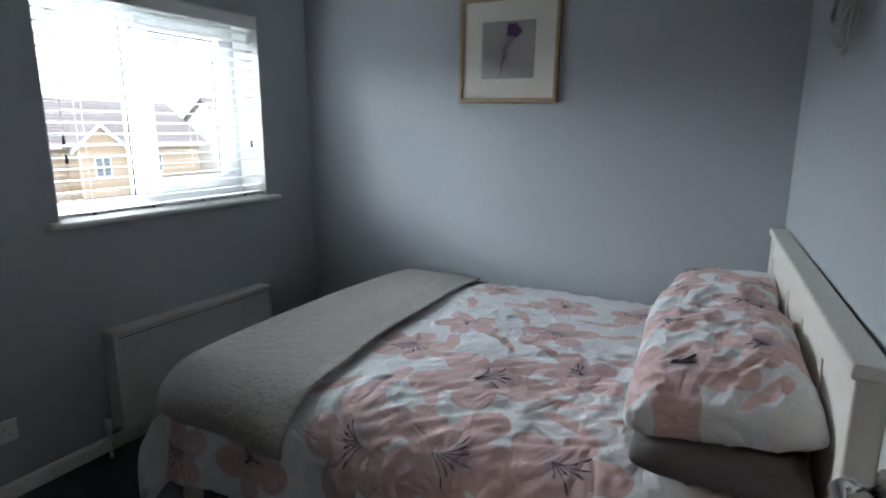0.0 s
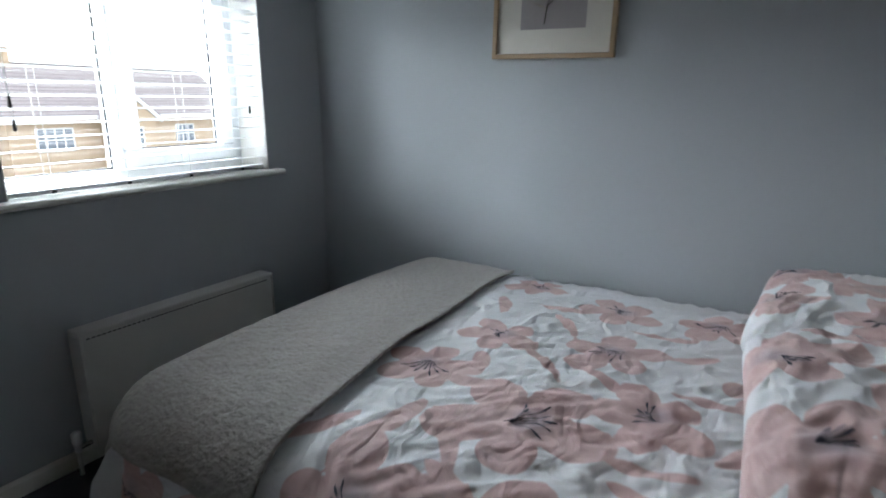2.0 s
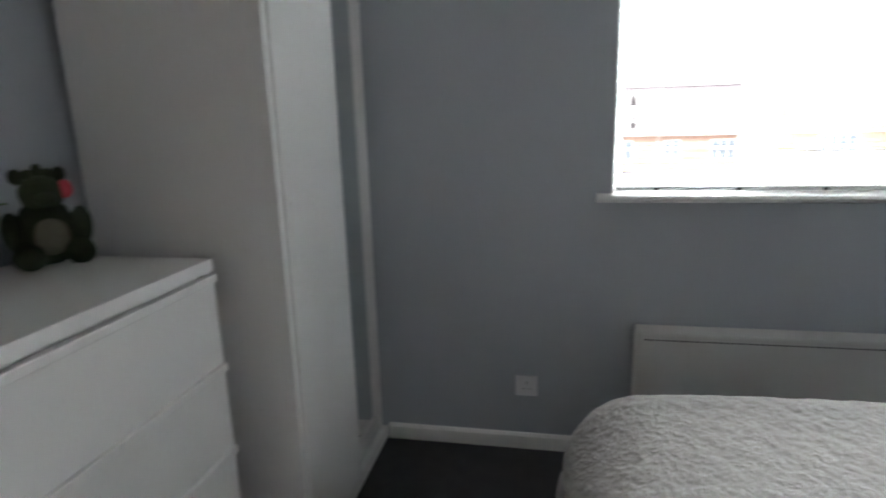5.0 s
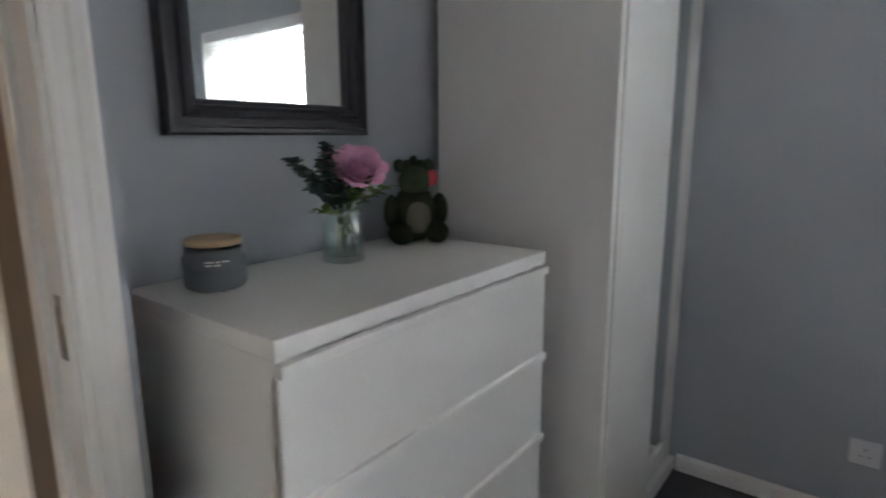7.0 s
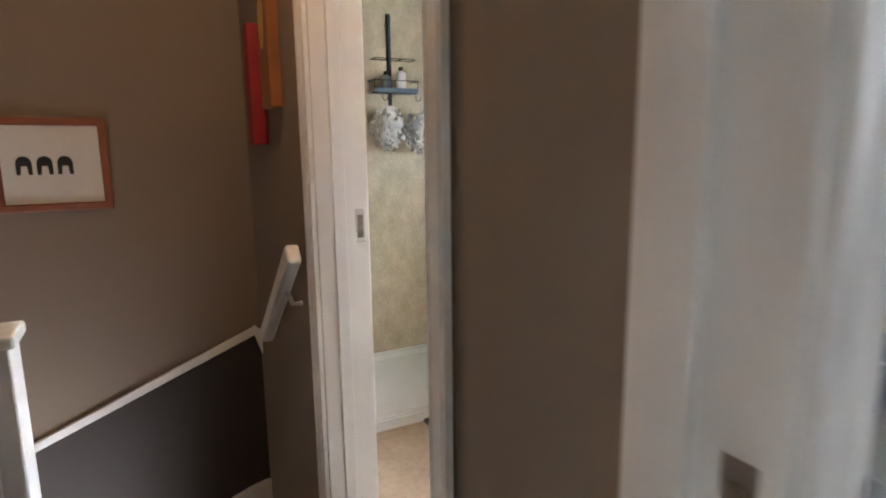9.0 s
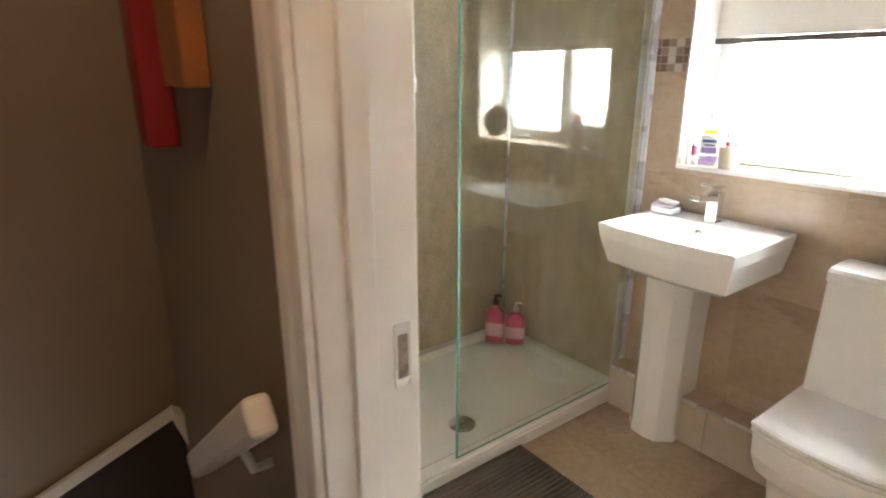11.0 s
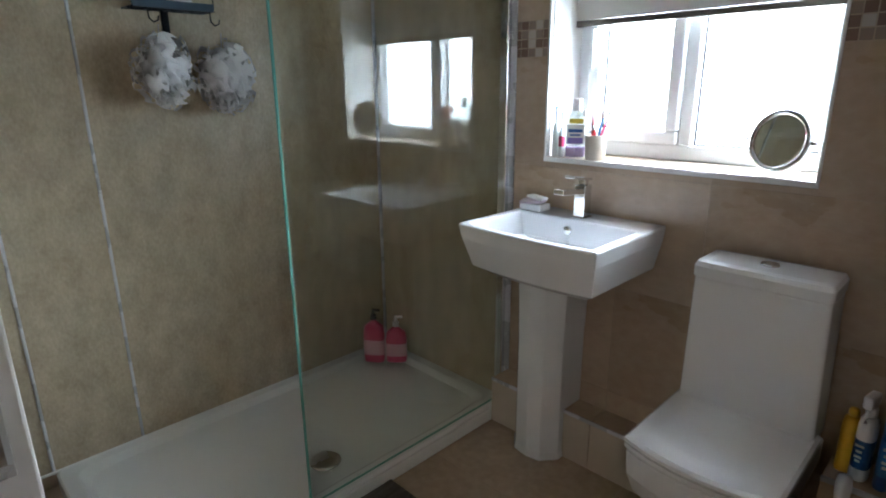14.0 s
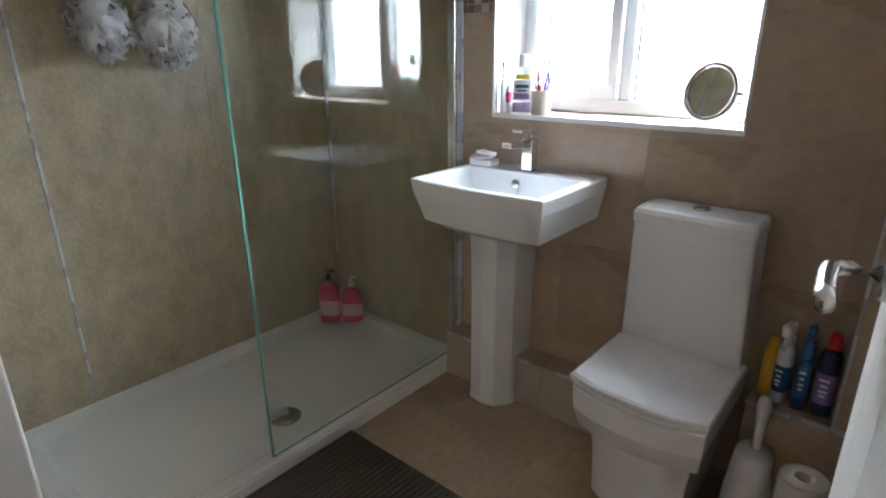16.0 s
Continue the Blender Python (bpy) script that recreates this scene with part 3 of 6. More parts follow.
for k in range(1, 18):
    so = new("slat", slat_ob.data)
    so.parent = vb
    so.location = (0, 0.0008 * math.sin(k * 2.3), 0.06 + k * 0.0468)
    so.rotation_euler = (0, 0.012 * math.sin(k * 1.7), 0)
for yy in (-0.40, -0.13, 0.14, 0.41):
    lad = bmesh.new()
    for xx in (-0.026, 0.026):
        tube([(xx, yy, 0.02), (xx, yy, vtop - 0.05)], 0.0008, 5, bm=lad)
    part("ladder_cord", lad, "slat", vb)
    part("cord_clip", box(0.0255, 0.029, yy - 0.008, yy + 0.008, 0.008, 0.018, 0.002), "black", vb)
for yy, zs in ((1.535 - vb.location.y, (0.335, 0.26)), (2.492 - vb.location.y, (0.30,))):
    for i, z in enumerate(zs):
        part("pull_cord", tube([(0.043, yy + 0.002 * i, z), (0.043, yy, vtop - 0.05)], 0.0009, 5), "slat", vb)
        part("cord_toggle", moved(turned([(0, 0), (0.006, 0.002), (0.0065, 0.012), (0.004, 0.034), (0.0015, 0.038)], 12), pose(0.043, yy + 0.002 * i, z - 0.036)), "black", vb, "dark cord toggle", True)

rad = thing("radiator", (0.055, 2.018, 0.095), "white flat panel radiator under the window", "radiator")
part("panel", box(0.02, 0.04, -0.438, 0.438, 0, 0.445, 0.006), "radiator", rad)
part("back_panel", box(-0.035, -0.018, -0.425, 0.425, 0.005, 0.43, 0.004), "radiator", rad)
part("top_grille", box(-0.04, 0.047, -0.444, 0.444, 0.437, 0.456, 0.005), "radiator", rad, "white slotted top cover")
part("side_cover", box(-0.04, 0.044, -0.445, -0.438, 0.004, 0.437, 0.002), "radiator", rad)
part("side_cover", box(-0.04, 0.044, 0.438, 0.445, 0.004, 0.437, 0.002), "radiator", rad)
# slots are not cut; black bars on the panel paint their inner shade
slots = bmesh.new()
for k in range(44):
    y = -0.42 + k * 0.019
    box(0.0402, 0.0415, y, y + 0.012, 0.424, 0.429, bm=slots)
part("slot", slots, "black", rad, "row of black bars for the shade in the slots below the cover")
vv = bmesh.new()
turned([(0, 0), (0.012, 0), (0.013, 0.03), (0.010, 0.034), (0.017, 0.036), (0.018, 0.075), (0.012, 0.082), (0, 0.083)], 16, bm=vv)
valve = part("valve", moved(vv, pose(0.01, -0.495, 0.0)), "white_plastic", rad, "white thermostatic valve", True)
part("valve_tail", tube([(0.01, -0.495, 0.015), (0.01, -0.436, 0.015)], 0.009, 10), "steel", rad, "", True)
part("pipe", tube([(0.01, -0.495, 0.0), (0.01, -0.495, -0.095)], 0.0075, 10), "radiator", rad, "white painted pipe", True)


def skirting(name, pts, label, hgt=0.066, th=0.014):
    """Skirting board along pts, on the left of the way they run."""
    b = bmesh.new()
    for p, q in zip(pts, pts[1:]):
        d = (Vector(q) - Vector(p))
        ln = d.length
        s = prism([(0, 0), (th, 0), (th, hgt - 0.012), (th * 0.5, hgt - 0.002), (0, hgt)], 0, ln, axis="y")
        ang = math.degrees(math.atan2(d.y, d.x)) - 90
        join(b, moved(s, pose(p[0], p[1], 0, 0, 0, ang)))
    return solid(name, b, "gloss", label, "skirting", "structure")


skirting("baseboard_west", [(0.001, 0.61), (0.001, BY - 0.001)], "white painted skirting under the window")
skirting("baseboard_north", [(0.016, BY - 0.001), (2.52, BY - 0.001)], "white painted skirting behind the bed")
skirting("baseboard_south", [(1.798, 0.001), (0.86, 0.001)], "white painted skirting behind the chest")


def socket(name, m, label):
    """A single switched socket plate; local x comes out of the wall."""
    s = thing(name, m, label, "socket")
    part("plate", box(0, 0.009, -0.043, 0.043, -0.043, 0.043, 0.004), "white_plastic", s)
    part("rocker", box(0.009, 0.013, -0.034, -0.022, 0.012, 0.032, 0.0015), "white_plastic", s)
    # pin holes are uncut: black slabs on the plate give their shade
    h = bmesh.new()
    for y, z, w, d in ((0, 0.012, 0.003, 0.008), (-0.012, -0.012, 0.007, 0.003), (0.012, -0.012, 0.007, 0.003)):
        box(0.0086, 0.0094, y - w / 2, y + w / 2, z - d / 2, z + d / 2, bm=h)
    part("pin_holes", h, "black", s)
    return s


socket("wall_socket", pose(0.0005, 1.18, 0.272), "white single plug socket on the grey wall")

# ---------------------------------------------------------------- bedroom: bed

FLOWERS = [(1.71, 1.76, 0.245, 0.3), (1.97, 1.92, 0.17, 1.1), (1.80, 2.22, 0.18, 2.0), (1.46, 2.16, 0.15, 0.7), (1.37, 1.89, 0.16, 2.4), (1.50, 1.36, 0.22, 1.4), (1.77, 1.39, 0.23, 0.1), (2.06, 1.45, 0.17, 2.8),
           (1.72, 2.60, 0.17, 0.9), (2.04, 2.62, 0.16, 1.9), (1.36, 2.72, 0.14, 0.2), (2.20, 2.18, 0.14, 1.6), (1.14, 1.22, 0.17, 0.5), (0.84, 1.16, 0.15, 1.8), (0.70, 1.42, 0.17, 0.4), (0.70, 1.8, 0.17, 2.2), (1.55, 1.02, 0.17, 1.0), (2.15, 1.06, 0.17, 0.0), (1.18, 1.02, 0.13, 2.0), (0.86, 2.5, 0.2, 1.2), (1.0, 2.0, 0.2, 0.6)]
LEAVES = [(1.52, 1.86, 0.13, 0.022, 0.1), (1.50, 1.96, 0.075, 0.026, 1.9), (1.60, 1.62, 0.15, 0.024, 2.2), (1.45, 1.60, 0.14, 0.028, 1.3), (1.98, 1.72, 0.13, 0.016, 0.0), (1.94, 1.80, 0.12, 0.02, 0.5), (2.16, 1.86, 0.07, 0.024, 1.0), (1.86, 2.02, 0.14, 0.018, 2.5), (1.66, 2.05, 0.12, 0.018, 2.4),
          (2.10, 2.06, 0.12, 0.018, 0.1), (2.0, 2.30, 0.10, 0.022, 0.6), (1.62, 2.36, 0.11, 0.02, 2.2), (1.55, 2.50, 0.10, 0.02, 0.2), (1.90, 2.44, 0.11, 0.018, 0.1), (1.70, 1.48, 0.12, 0.026, 2.5), (2.04, 1.62, 0.11, 0.02, 2.6), (2.16, 1.68, 0.08, 0.018, 0.1), (1.36, 2.42, 0.10, 0.024, 2.0), (1.66, 1.2, 0.13, 0.024, 1.2), (1.3, 1.5, 0.13, 0.024, 0.9), (2.2, 2.42, 0.1, 0.02, 1.4)]


def print_fields(x, y, flowers, leaves):
    """Signed distance to the petals and to the flower centres at cloth places x, y."""
    petal = np.full(x.shape, 9.0)
    smudge = np.full(x.shape, 9.0)
    for cx, cy, r, ph in flowers:
        dx, dy = x - cx, y - cy
        d = np.hypot(dx, dy)
        a = np.arctan2(dy, dx)
        lobe = np.abs(np.cos(2.5 * a + ph)) ** 0.6
        edge = r * (0.40 + 0.60 * lobe) * (1 + 0.12 * np.sin(2 * a + 3 * ph))
        petal = np.minimum(petal, (d - edge) * 0.8)
        smudge = np.minimum(smudge, np.hypot(dx - 0.15 * r * np.cos(ph), dy - 0.15 * r * np.sin(ph)) - 0.16 * r)
    for cx, cy, ln, wd, an in leaves:
        dx, dy = x - cx, y - cy
        u, v = dx * math.cos(an) + dy * math.sin(an), -dx * math.sin(an) + dy * math.cos(an)
        s = np.clip(u / ln, -1, 1)
        w = wd * (1 - s * s) ** 0.7 * (1 + 0.35 * s)
        petal = np.minimum(petal, np.where(np.abs(u) <= ln, np.abs(v - 0.15 * ln * s * s) - w, 9.0) * 0.8)
    return petal, smudge


FOOT_X, NEAR_Y, TOP_Z = 0.80, 1.50, 0.640


def over_bed(u, v, lift=0.0, full=1.0):
    """Where cloth that is spread flat at (u, v) lies on the bed: flat on top, rounded and hanging past the foot and the near side."""
    a, b = max(0.0, FOOT_X - u), max(0.0, NEAR_Y - v)
    d = math.hypot(a, b)
    sag = 0.018 * math.sin((u - 0.7) * 2.1) * math.sin((v - 1.3) * 2.0)
    crown = 0.025 * (1 - min(1, abs(v - 2.15) / 0.75) ** 2)
    z = TOP_Z + sag * 0.6 + crown - 0.03
    x, y = max(u, FOOT_X), max(v, NEAR_Y)
    if d > 1e-6:
        r = 0.17
        nx, ny = -a / d, -b / d
        if d < r * math.pi / 2:
            out, down = r * math.sin(d / r), r * (1 - math.cos(d / r))
        else:
            rest = d - r * math.pi / 2
            out, down = r + 0.16 * rest, r + rest * 0.985
        ang = math.atan2(b, a)
        corner = math.sin(2 * ang) if a > 0 and b > 0 else 0.0
        hang = max(0.0, min(1.0, (d - 0.12) / 0.25))
        wave = hang * (0.016 * math.sin(u * 17 + 0.6 * math.sin(v * 9)) * (b / d) + 0.016 * math.sin(v * 16 + 1.1) * (a / d) + 0.05 * corner * math.sin(ang * 9.0) * full)
        out += wave + lift * min(1, d / 0.2)
        x, y, z = x + nx * out, y + ny * out, z - down
    f = 0.029 * full
    w1 = noise.noise(Vector((u * 3.2, v * 3.2, 0.3))) * 0.5
    fold = noise.noise(Vector((u * 6.0 + v * 4.0, v * 20.0 - u * 14.0, 1.7)))
    fold2 = noise.noise(Vector((u * 9.0 - v * 6.0, v * 11.0 + u * 9.0, 4.1)))
    strength = 0.55 + 0.45 * noise.noise(Vector((u * 2.0, v * 2.0, 8.0)))
    z += lift + f * 0.6 * w1 + f * 0.62 * (1 - abs(fold)) ** 3 * strength - f * 0.3 + f * 0.28 * (1 - abs(fold2)) ** 4 * strength
    return x, y, z


def cloth(us, vs, fn):
    b = bmesh.new()
    grid = [[b.verts.new(fn(u, v)) for v in vs] for u in us]
    for i in range(len(us) - 1):
        for j in range(len(vs) - 1):
            b.faces.new((grid[i][j], grid[i + 1][j], grid[i + 1][j + 1], grid[i][j + 1]))
    bmesh.ops.recalc_face_normals(b, faces=b.faces[:])
    return b


def add_fields(ob, xs, ys, flowers, leaves):
    pe, sm = print_fields(np.array(xs), np.array(ys), flowers, leaves)
    for key, val in (("petal", pe), ("smudge", sm)):
        at = ob.data.attributes.new(key, "FLOAT", "POINT")
        at.data.foreach_set("value", val.astype(np.float32))


def thick(ob, t, off=-1):
    md = ob.modifiers.new("thickness", "SOLIDIFY")
    md.thickness, md.offset = t, off


HB0, HB1 = Vector((2.512, 2.83)), Vector((2.605, 1.37))
bed = thing("bed_frame", (1.55, 2.15, 0), "cream white wooden bed frame with a panelled headboard", "bed")
hb_ang = math.degrees(math.atan2(HB1.y - HB0.y, HB1.x - HB0.x)) + 90
hl = (HB1 - HB0).length
hm = Matrix.Translation((-1.55, -2.15, 0)) @ pose(HB1.x, HB1.y, 0, 0, 0, hb_ang)
part("headboard_panel", moved(box(-0.022, 0.004, 0.05, hl - 0.05, 0.30, 0.95, 0.003), hm), "bedwood", bed)
part("top_rail", moved(box(-0.032, 0.014, 0.055, hl - 0.055, 0.90, 0.975, 0.006), hm), "bedwood", bed)
cap_b = box(-0.046, 0.018, -0.012, hl + 0.012, 0.977, 1.005, 0.007)
part("headboard_cap", moved(cap_b, hm), "bedwood", bed)
for y in (0, hl - 0.055):
    part("headboard_post", moved(box(-0.036, 0.014, y, y + 0.055, 0, 0.976, 0.005), hm), "bedwood", bed)
for y in (0.32, 0.62, 0.92):
    part("panel_strip", moved(box(-0.028, -0.0225, y, y + 0.035, 0.31, 0.90, 0.002), hm), "bedwood", bed)
part("side_rail", box(-0.83, 0.93, -0.70, -0.675, 0.17, 0.33, 0.004), "bedwood", bed)
part("side_rail", box(-0.83, 0.93, 0.675, 0.70, 0.17, 0.33, 0.004), "bedwood", bed)
part("foot_rail", box(-0.86, -0.835, -0.70, 0.70, 0.17, 0.33, 0.004), "bedwood", bed)
for x, y in ((-0.89, -0.72), (-0.89, 0.67), (0.0, -0.03)):
    part("leg", box(x, x + 0.05, y, y + 0.05, 0, 0.33, 0.005), "bedwood", bed)
part("slats", box(-0.83, 0.92, -0.675, 0.675, 0.25, 0.27), "bedwood", bed)
solid("mattress", moved(box(-0.85, 0.93, -0.66, 0.68, 0.27, 0.585, 0.05, 3), pose(1.55, 2.15, 0)), "mattress", "white mattress on the bed frame", "mattress", smooth=True)

us = list(np.arange(0.36, 2.44, 0.011))
vs = list(np.arange(1.06, 2.875, 0.011))
dv_bm = cloth(us, vs, lambda u, v: over_bed(u, v))
duvet = thing("duvet", (1.5, 2.1, 0.6), "white cotton duvet printed with dusty pink flowers, on the bed", "duvet")
cover = part("cover", moved(dv_bm, Matrix.Translation((-1.5, -2.1, -0.6))), "cotton", duvet, smooth=True)
add_fields(cover, [u for u in us for v in vs], [v for u in us for v in vs], [(x, y, r * 0.86, p) for x, y, r, p in FLOWERS], LEAVES)
thick(cover, 0.02)
rs = random.Random(5)
for cx, cy, r, ph in FLOWERS:
    stam = bmesh.new()
    base_a = ph * 2.1 + rs.uniform(-0.3, 0.3)
    for k in range(7):
        a = base_a + (k - 3) * 0.22
        ln = r * rs.uniform(0.26, 0.50)
        bx, by = cx - 0.12 * r * math.cos(base_a), cy - 0.12 * r * math.sin(base_a)
        pts = []
        for i in range(7):
            s = i / 6
            bend = 0.25 * (k - 3) / 3 * s * s
            pts.append((bx + ln * s * math.cos(a + bend) + 0.012 * (k - 3) / 3, by + ln * s * math.sin(a + bend)))
        quad = []
        for i, (x, y) in enumerate(pts):
            w = 0.0012 if i < 5 else 0.0038 if i == 5 else 0.0016
            nx, ny = -math.sin(a), math.cos(a)
            pair = []
            for sgn in (-1, 1):
                p = Vector(over_bed(x + sgn * nx * w, y + sgn * ny * w))
                e1 = Vector(over_bed(x + 0.004, y)) - Vector(over_bed(x - 0.004, y))
                e2 = Vector(over_bed(x, y + 0.004)) - Vector(over_bed(x, y - 0.004))
                p += e1.cross(e2).normalized() * 0.0022
                pair.append(stam.verts.new(p - Vector((1.5, 2.1, 0.6))))
            quad.append(pair)
        for p, q in zip(quad, quad[1:]):
            stam.faces.new((p[0], p[1], q[1], q[0]))
    part("stamen_print", stam, "ink", duvet, "fine charcoal stamen lines")

bus = list(np.arange(0.41, 1.262, 0.007))
bvs = list(np.arange(1.245, 2.862, 0.007))


def blanket_at(u, v):
    """The throw: a slanting edge towards the pillows and fleece nap."""
    k = (u - 0.41) / 0.852
    edge = 1.195 + 0.10 * (2.86 - v) / 1.6 + 0.008 * math.sin(v * 9)
    uu = 0.41 + (edge - 0.41) * k
    vv = v
    if v < 1.36:
        vv = v - 0.0 + 0.05 * (1 - k) * (1.36 - v) / 0.11 * 0.5
    x, y, z = over_bed(uu, vv, 0.018 - 0.008 * max(0.0, k - 0.85) / 0.15, 0.22)
    n1 = noise.noise(Vector((uu * 95, vv * 95, 2.0))) * 0.0032 + noise.noise(Vector((uu * 28, vv * 28, 5.0))) * 0.0018
    roll = 0.005 * math.exp(-((k - 0.985) / 0.025) ** 2)
    hang = max(0.0, 0.22 - k) / 0.22
    fold = hang * (0.010 * math.sin(v * 31 + 1.0) + 0.007 * math.sin(v * 67))
    fuzz = 0.006 * noise.noise(Vector((vv * 70, 3.0, 1.0))) * max(0.0, k - 0.9) * 10
    return x + n1 * 0.3 + fold + fuzz, y - n1 * 0.4, z + n1 + roll


throw = solid("throw_blanket", moved(cloth(bus, bvs, blanket_at), Matrix.Translation((-0.9, -2.0, -0.62))), "fleece", "light grey fleece throw spread over the foot of the bed", "blanket", smooth=True, m=pose(0.9, 2.0, 0.62))
thick(throw, 0.008, 0)


def pillow(name, m, lx, ly, h, material, label, flowers=(), leaves=(), seed=0.0, category="pillow"):
    """A plump pillow with pinched corners and wrinkles; top and bottom skins in one mesh."""
    n1, n2 = 56, 80
    b = bmesh.new()
    px, py = [], []
    grids = []
    for side in (1, -1):
        g = []
        for i in range(n1 + 1):
            row = []
            for j in range(n2 + 1):
                s, t = -1 + 2 * i / n1, -1 + 2 * j / n2
                edge = (1 - abs(s) ** 2.6) * (1 - abs(t) ** 2.6)
                if side < 0 and edge <= 1e-9:
                    row.append(grids[0][i][j])
                    continue
                pinch_x = 1 - 0.07 * (1 - abs(t) ** 2) * abs(s) ** 3
                pinch_y = 1 - 0.055 * (1 - abs(s) ** 2) * abs(t) ** 3
                corner = 1 - 0.07 * (abs(s) * abs(t)) ** 5
                x, y = s * lx / 2 * pinch_x * corner, t * ly / 2 * pinch_y * corner
                z = side * h / 2 * max(0.0, edge) ** 0.34
                wr = noise.noise(Vector((x * 7 + seed, y * 12, seed))) * 0.012
                wr += (1 - abs(noise.noise(Vector((x * 15 - y * 5, y * 9 + seed, 3 + seed))))) ** 4 * 0.012
                wr += (1 - abs(noise.noise(Vector((x * 9 + seed, y * 26, 7 + seed))))) ** 4 * 0.011 * (abs(t) ** 2 + 0.3)
                z += side * wr * min(1, edge * 4)
                if side < 0:
                    z *= 0.8
                row.append(b.verts.new((x, y, z)))
                px.append(x)
                py.append(y)
            g.append(row)
        grids.append(g)
        for i in range(n1):
            for j in range(n2):
                q = (g[i][j], g[i + 1][j], g[i + 1][j + 1], g[i][j + 1])
                b.faces.new(q if side > 0 else q[::-1])
    if not flowers:
        return solid(name, b, material, label, category, smooth=True, m=m)
    th = thing(name, m, label, category)
    ob = part("pillowcase", b, material, th, smooth=True)
    add_fields(ob, px, py, flowers, leaves)
    vs_ = [v.co.copy() for v in ob.data.vertices if v.co.z > 0]
    arr = np.array([(v.x, v.y, v.z) for v in vs_])
    rr = random.Random(int(seed * 10))
    for cx, cy, r, ph in flowers:
        ink = bmesh.new()
        for k in range(5):
            a = ph * 2.1 + (k - 2.5) * 0.22
            prev = None
            ln = r * rr.uniform(0.35, 0.55)
            for i in range(6):
                s = i / 5
                x, y = cx + ln * s * math.cos(a), cy + ln * s * math.sin(a)
                w = 0.0013 if i < 4 else 0.0038 if i == 4 else 0.0016
                pair = []
                for sg in (-1, 1):
                    qx, qy = x - sg * math.sin(a) * w, y + sg * math.cos(a) * w
                    near = np.argsort((arr[:, 0] - qx) ** 2 + (arr[:, 1] - qy) ** 2)[:4]
                    pair.append(ink.verts.new((qx, qy, float(arr[near, 2].mean()) + 0.003)))
                if prev:
                    ink.faces.new((prev[0], prev[1], pair[1], pair[0]))
                prev = pair
        part("stamen_print", ink, "ink", th, "fine charcoal stamen lines")
    return th


PF = [(-0.10, -0.20, 0.17, 0.4), (0.12, -0.05, 0.12, 1.7), (-0.13, 0.12, 0.14, 2.6), (0.12, 0.24, 0.13, 0.9)]
PL = [(0.02, -0.04, 0.07, 0.022, 1.6), (0.10, -0.26, 0.08, 0.02, 0.8), (-0.02, 0.24, 0.08, 0.022, 2.4), (0.05, 0.10, 0.09, 0.02, 0.3)]
pillow("grey_pillow", pose(2.362, 1.79, 0.668, 0, 2, 3), 0.38, 0.70, 0.12, "grey_pillow", "dark grey pillow under the flowered one", seed=1.3)
pillow("grey_pillow", pose(2.335, 2.47, 0.668, 0, 2, 2), 0.38, 0.70, 0.12, "grey_pillow", "dark grey pillow by the far wall", seed=2.9)
pillow("flowered_pillow", pose(2.352, 1.812, 0.782, 3, -6, 4), 0.42, 0.68, 0.175, "cotton", "plump white pillow with pink flowers, near the door", PF, PL, 3.1)
pillow("flowered_pillow", pose(2.325, 2.485, 0.766, -2, -5, -3), 0.40, 0.70, 0.17, "cotton", "plump white pillow with pink flowers, against the far wall", [(x, -y, r, p + 1) for x, y, r, p in PF], PL, 6.4)

# ---------------------------------------------------------------- bedroom: pictures and wall things


def mitred(w, h, profile, bm=None):
    """A rectangular moulding of outer size w by h in the x, z plane; profile: (inset, proud) pairs, front towards -y."""
    b = bmesh.new()
    loops = []
    for inset, proud in profile:
        loops.append([b.verts.new((sx * (w / 2 - inset), -proud, sz * (h / 2 - inset))) for sx, sz in ((-1, -1), (1, -1), (1, 1), (-1, 1))])
    for p, q in zip(loops, loops[1:] + loops[:1]):
        for i in range(4):
            b.faces.new((p[i], p[(i + 1) % 4], q[(i + 1) % 4], q[i]))
    bmesh.ops.recalc_face_normals(b, faces=b.faces[:])
    return b


pic = thing("flower_picture", pose(1.286, BY - 0.003, 1.765, 0, 1.2, 0), "framed purple flower print in a pale oak frame", "picture")
part("frame", mitred(0.515, 0.49, [(0, 0), (0, 0.024), (0.003, 0.027), (0.016, 0.027), (0.019, 0.022), (0.019, 0.008), (0.019, 0)]), "pine", pic)
part("mount", box(-0.24, 0.24, -0.012, -0.004, -0.23, 0.23), "mount", pic)
part("print", box(-0.137, 0.137, -0.0135, -0.0125, -0.133, 0.133), "print", pic, "mauve grey flower print")
fl = bmesh.new()
for k in range(15):
    a = k * 2.4
    r = 0.009 + 0.0016 * k
    cx, cz = 0.028 + r * math.cos(a), 0.088 + r * 0.75 * math.sin(a)
    pe = [(cx + 0.017 * math.cos(t) * math.cos(a) - 0.008 * math.sin(t) * math.sin(a), cz + 0.017 * math.cos(t) * math.sin(a) + 0.008 * math.sin(t) * math.cos(a)) for t in [i * math.pi / 5 for i in range(10)]]
    join(fl, prism(pe, -0.0150 - 0.0001 * k, -0.0137, axis="y"))
part("flower", fl, "purple", pic, "deep purple petals")
st = tube([(-0.034, -0.0142, -0.115), (-0.028, -0.0142, -0.06), (-0.018, -0.0142, -0.01), (0.0, -0.0142, 0.04), (0.02, -0.0142, 0.08)], [0.0045, 0.0045, 0.004, 0.0035, 0.003], 6, flat=0.2)
tube([(-0.016, -0.0142, 0.0), (0.015, -0.0142, 0.035), (0.035, -0.0142, 0.065)], 0.0025, 6, bm=st, flat=0.2)
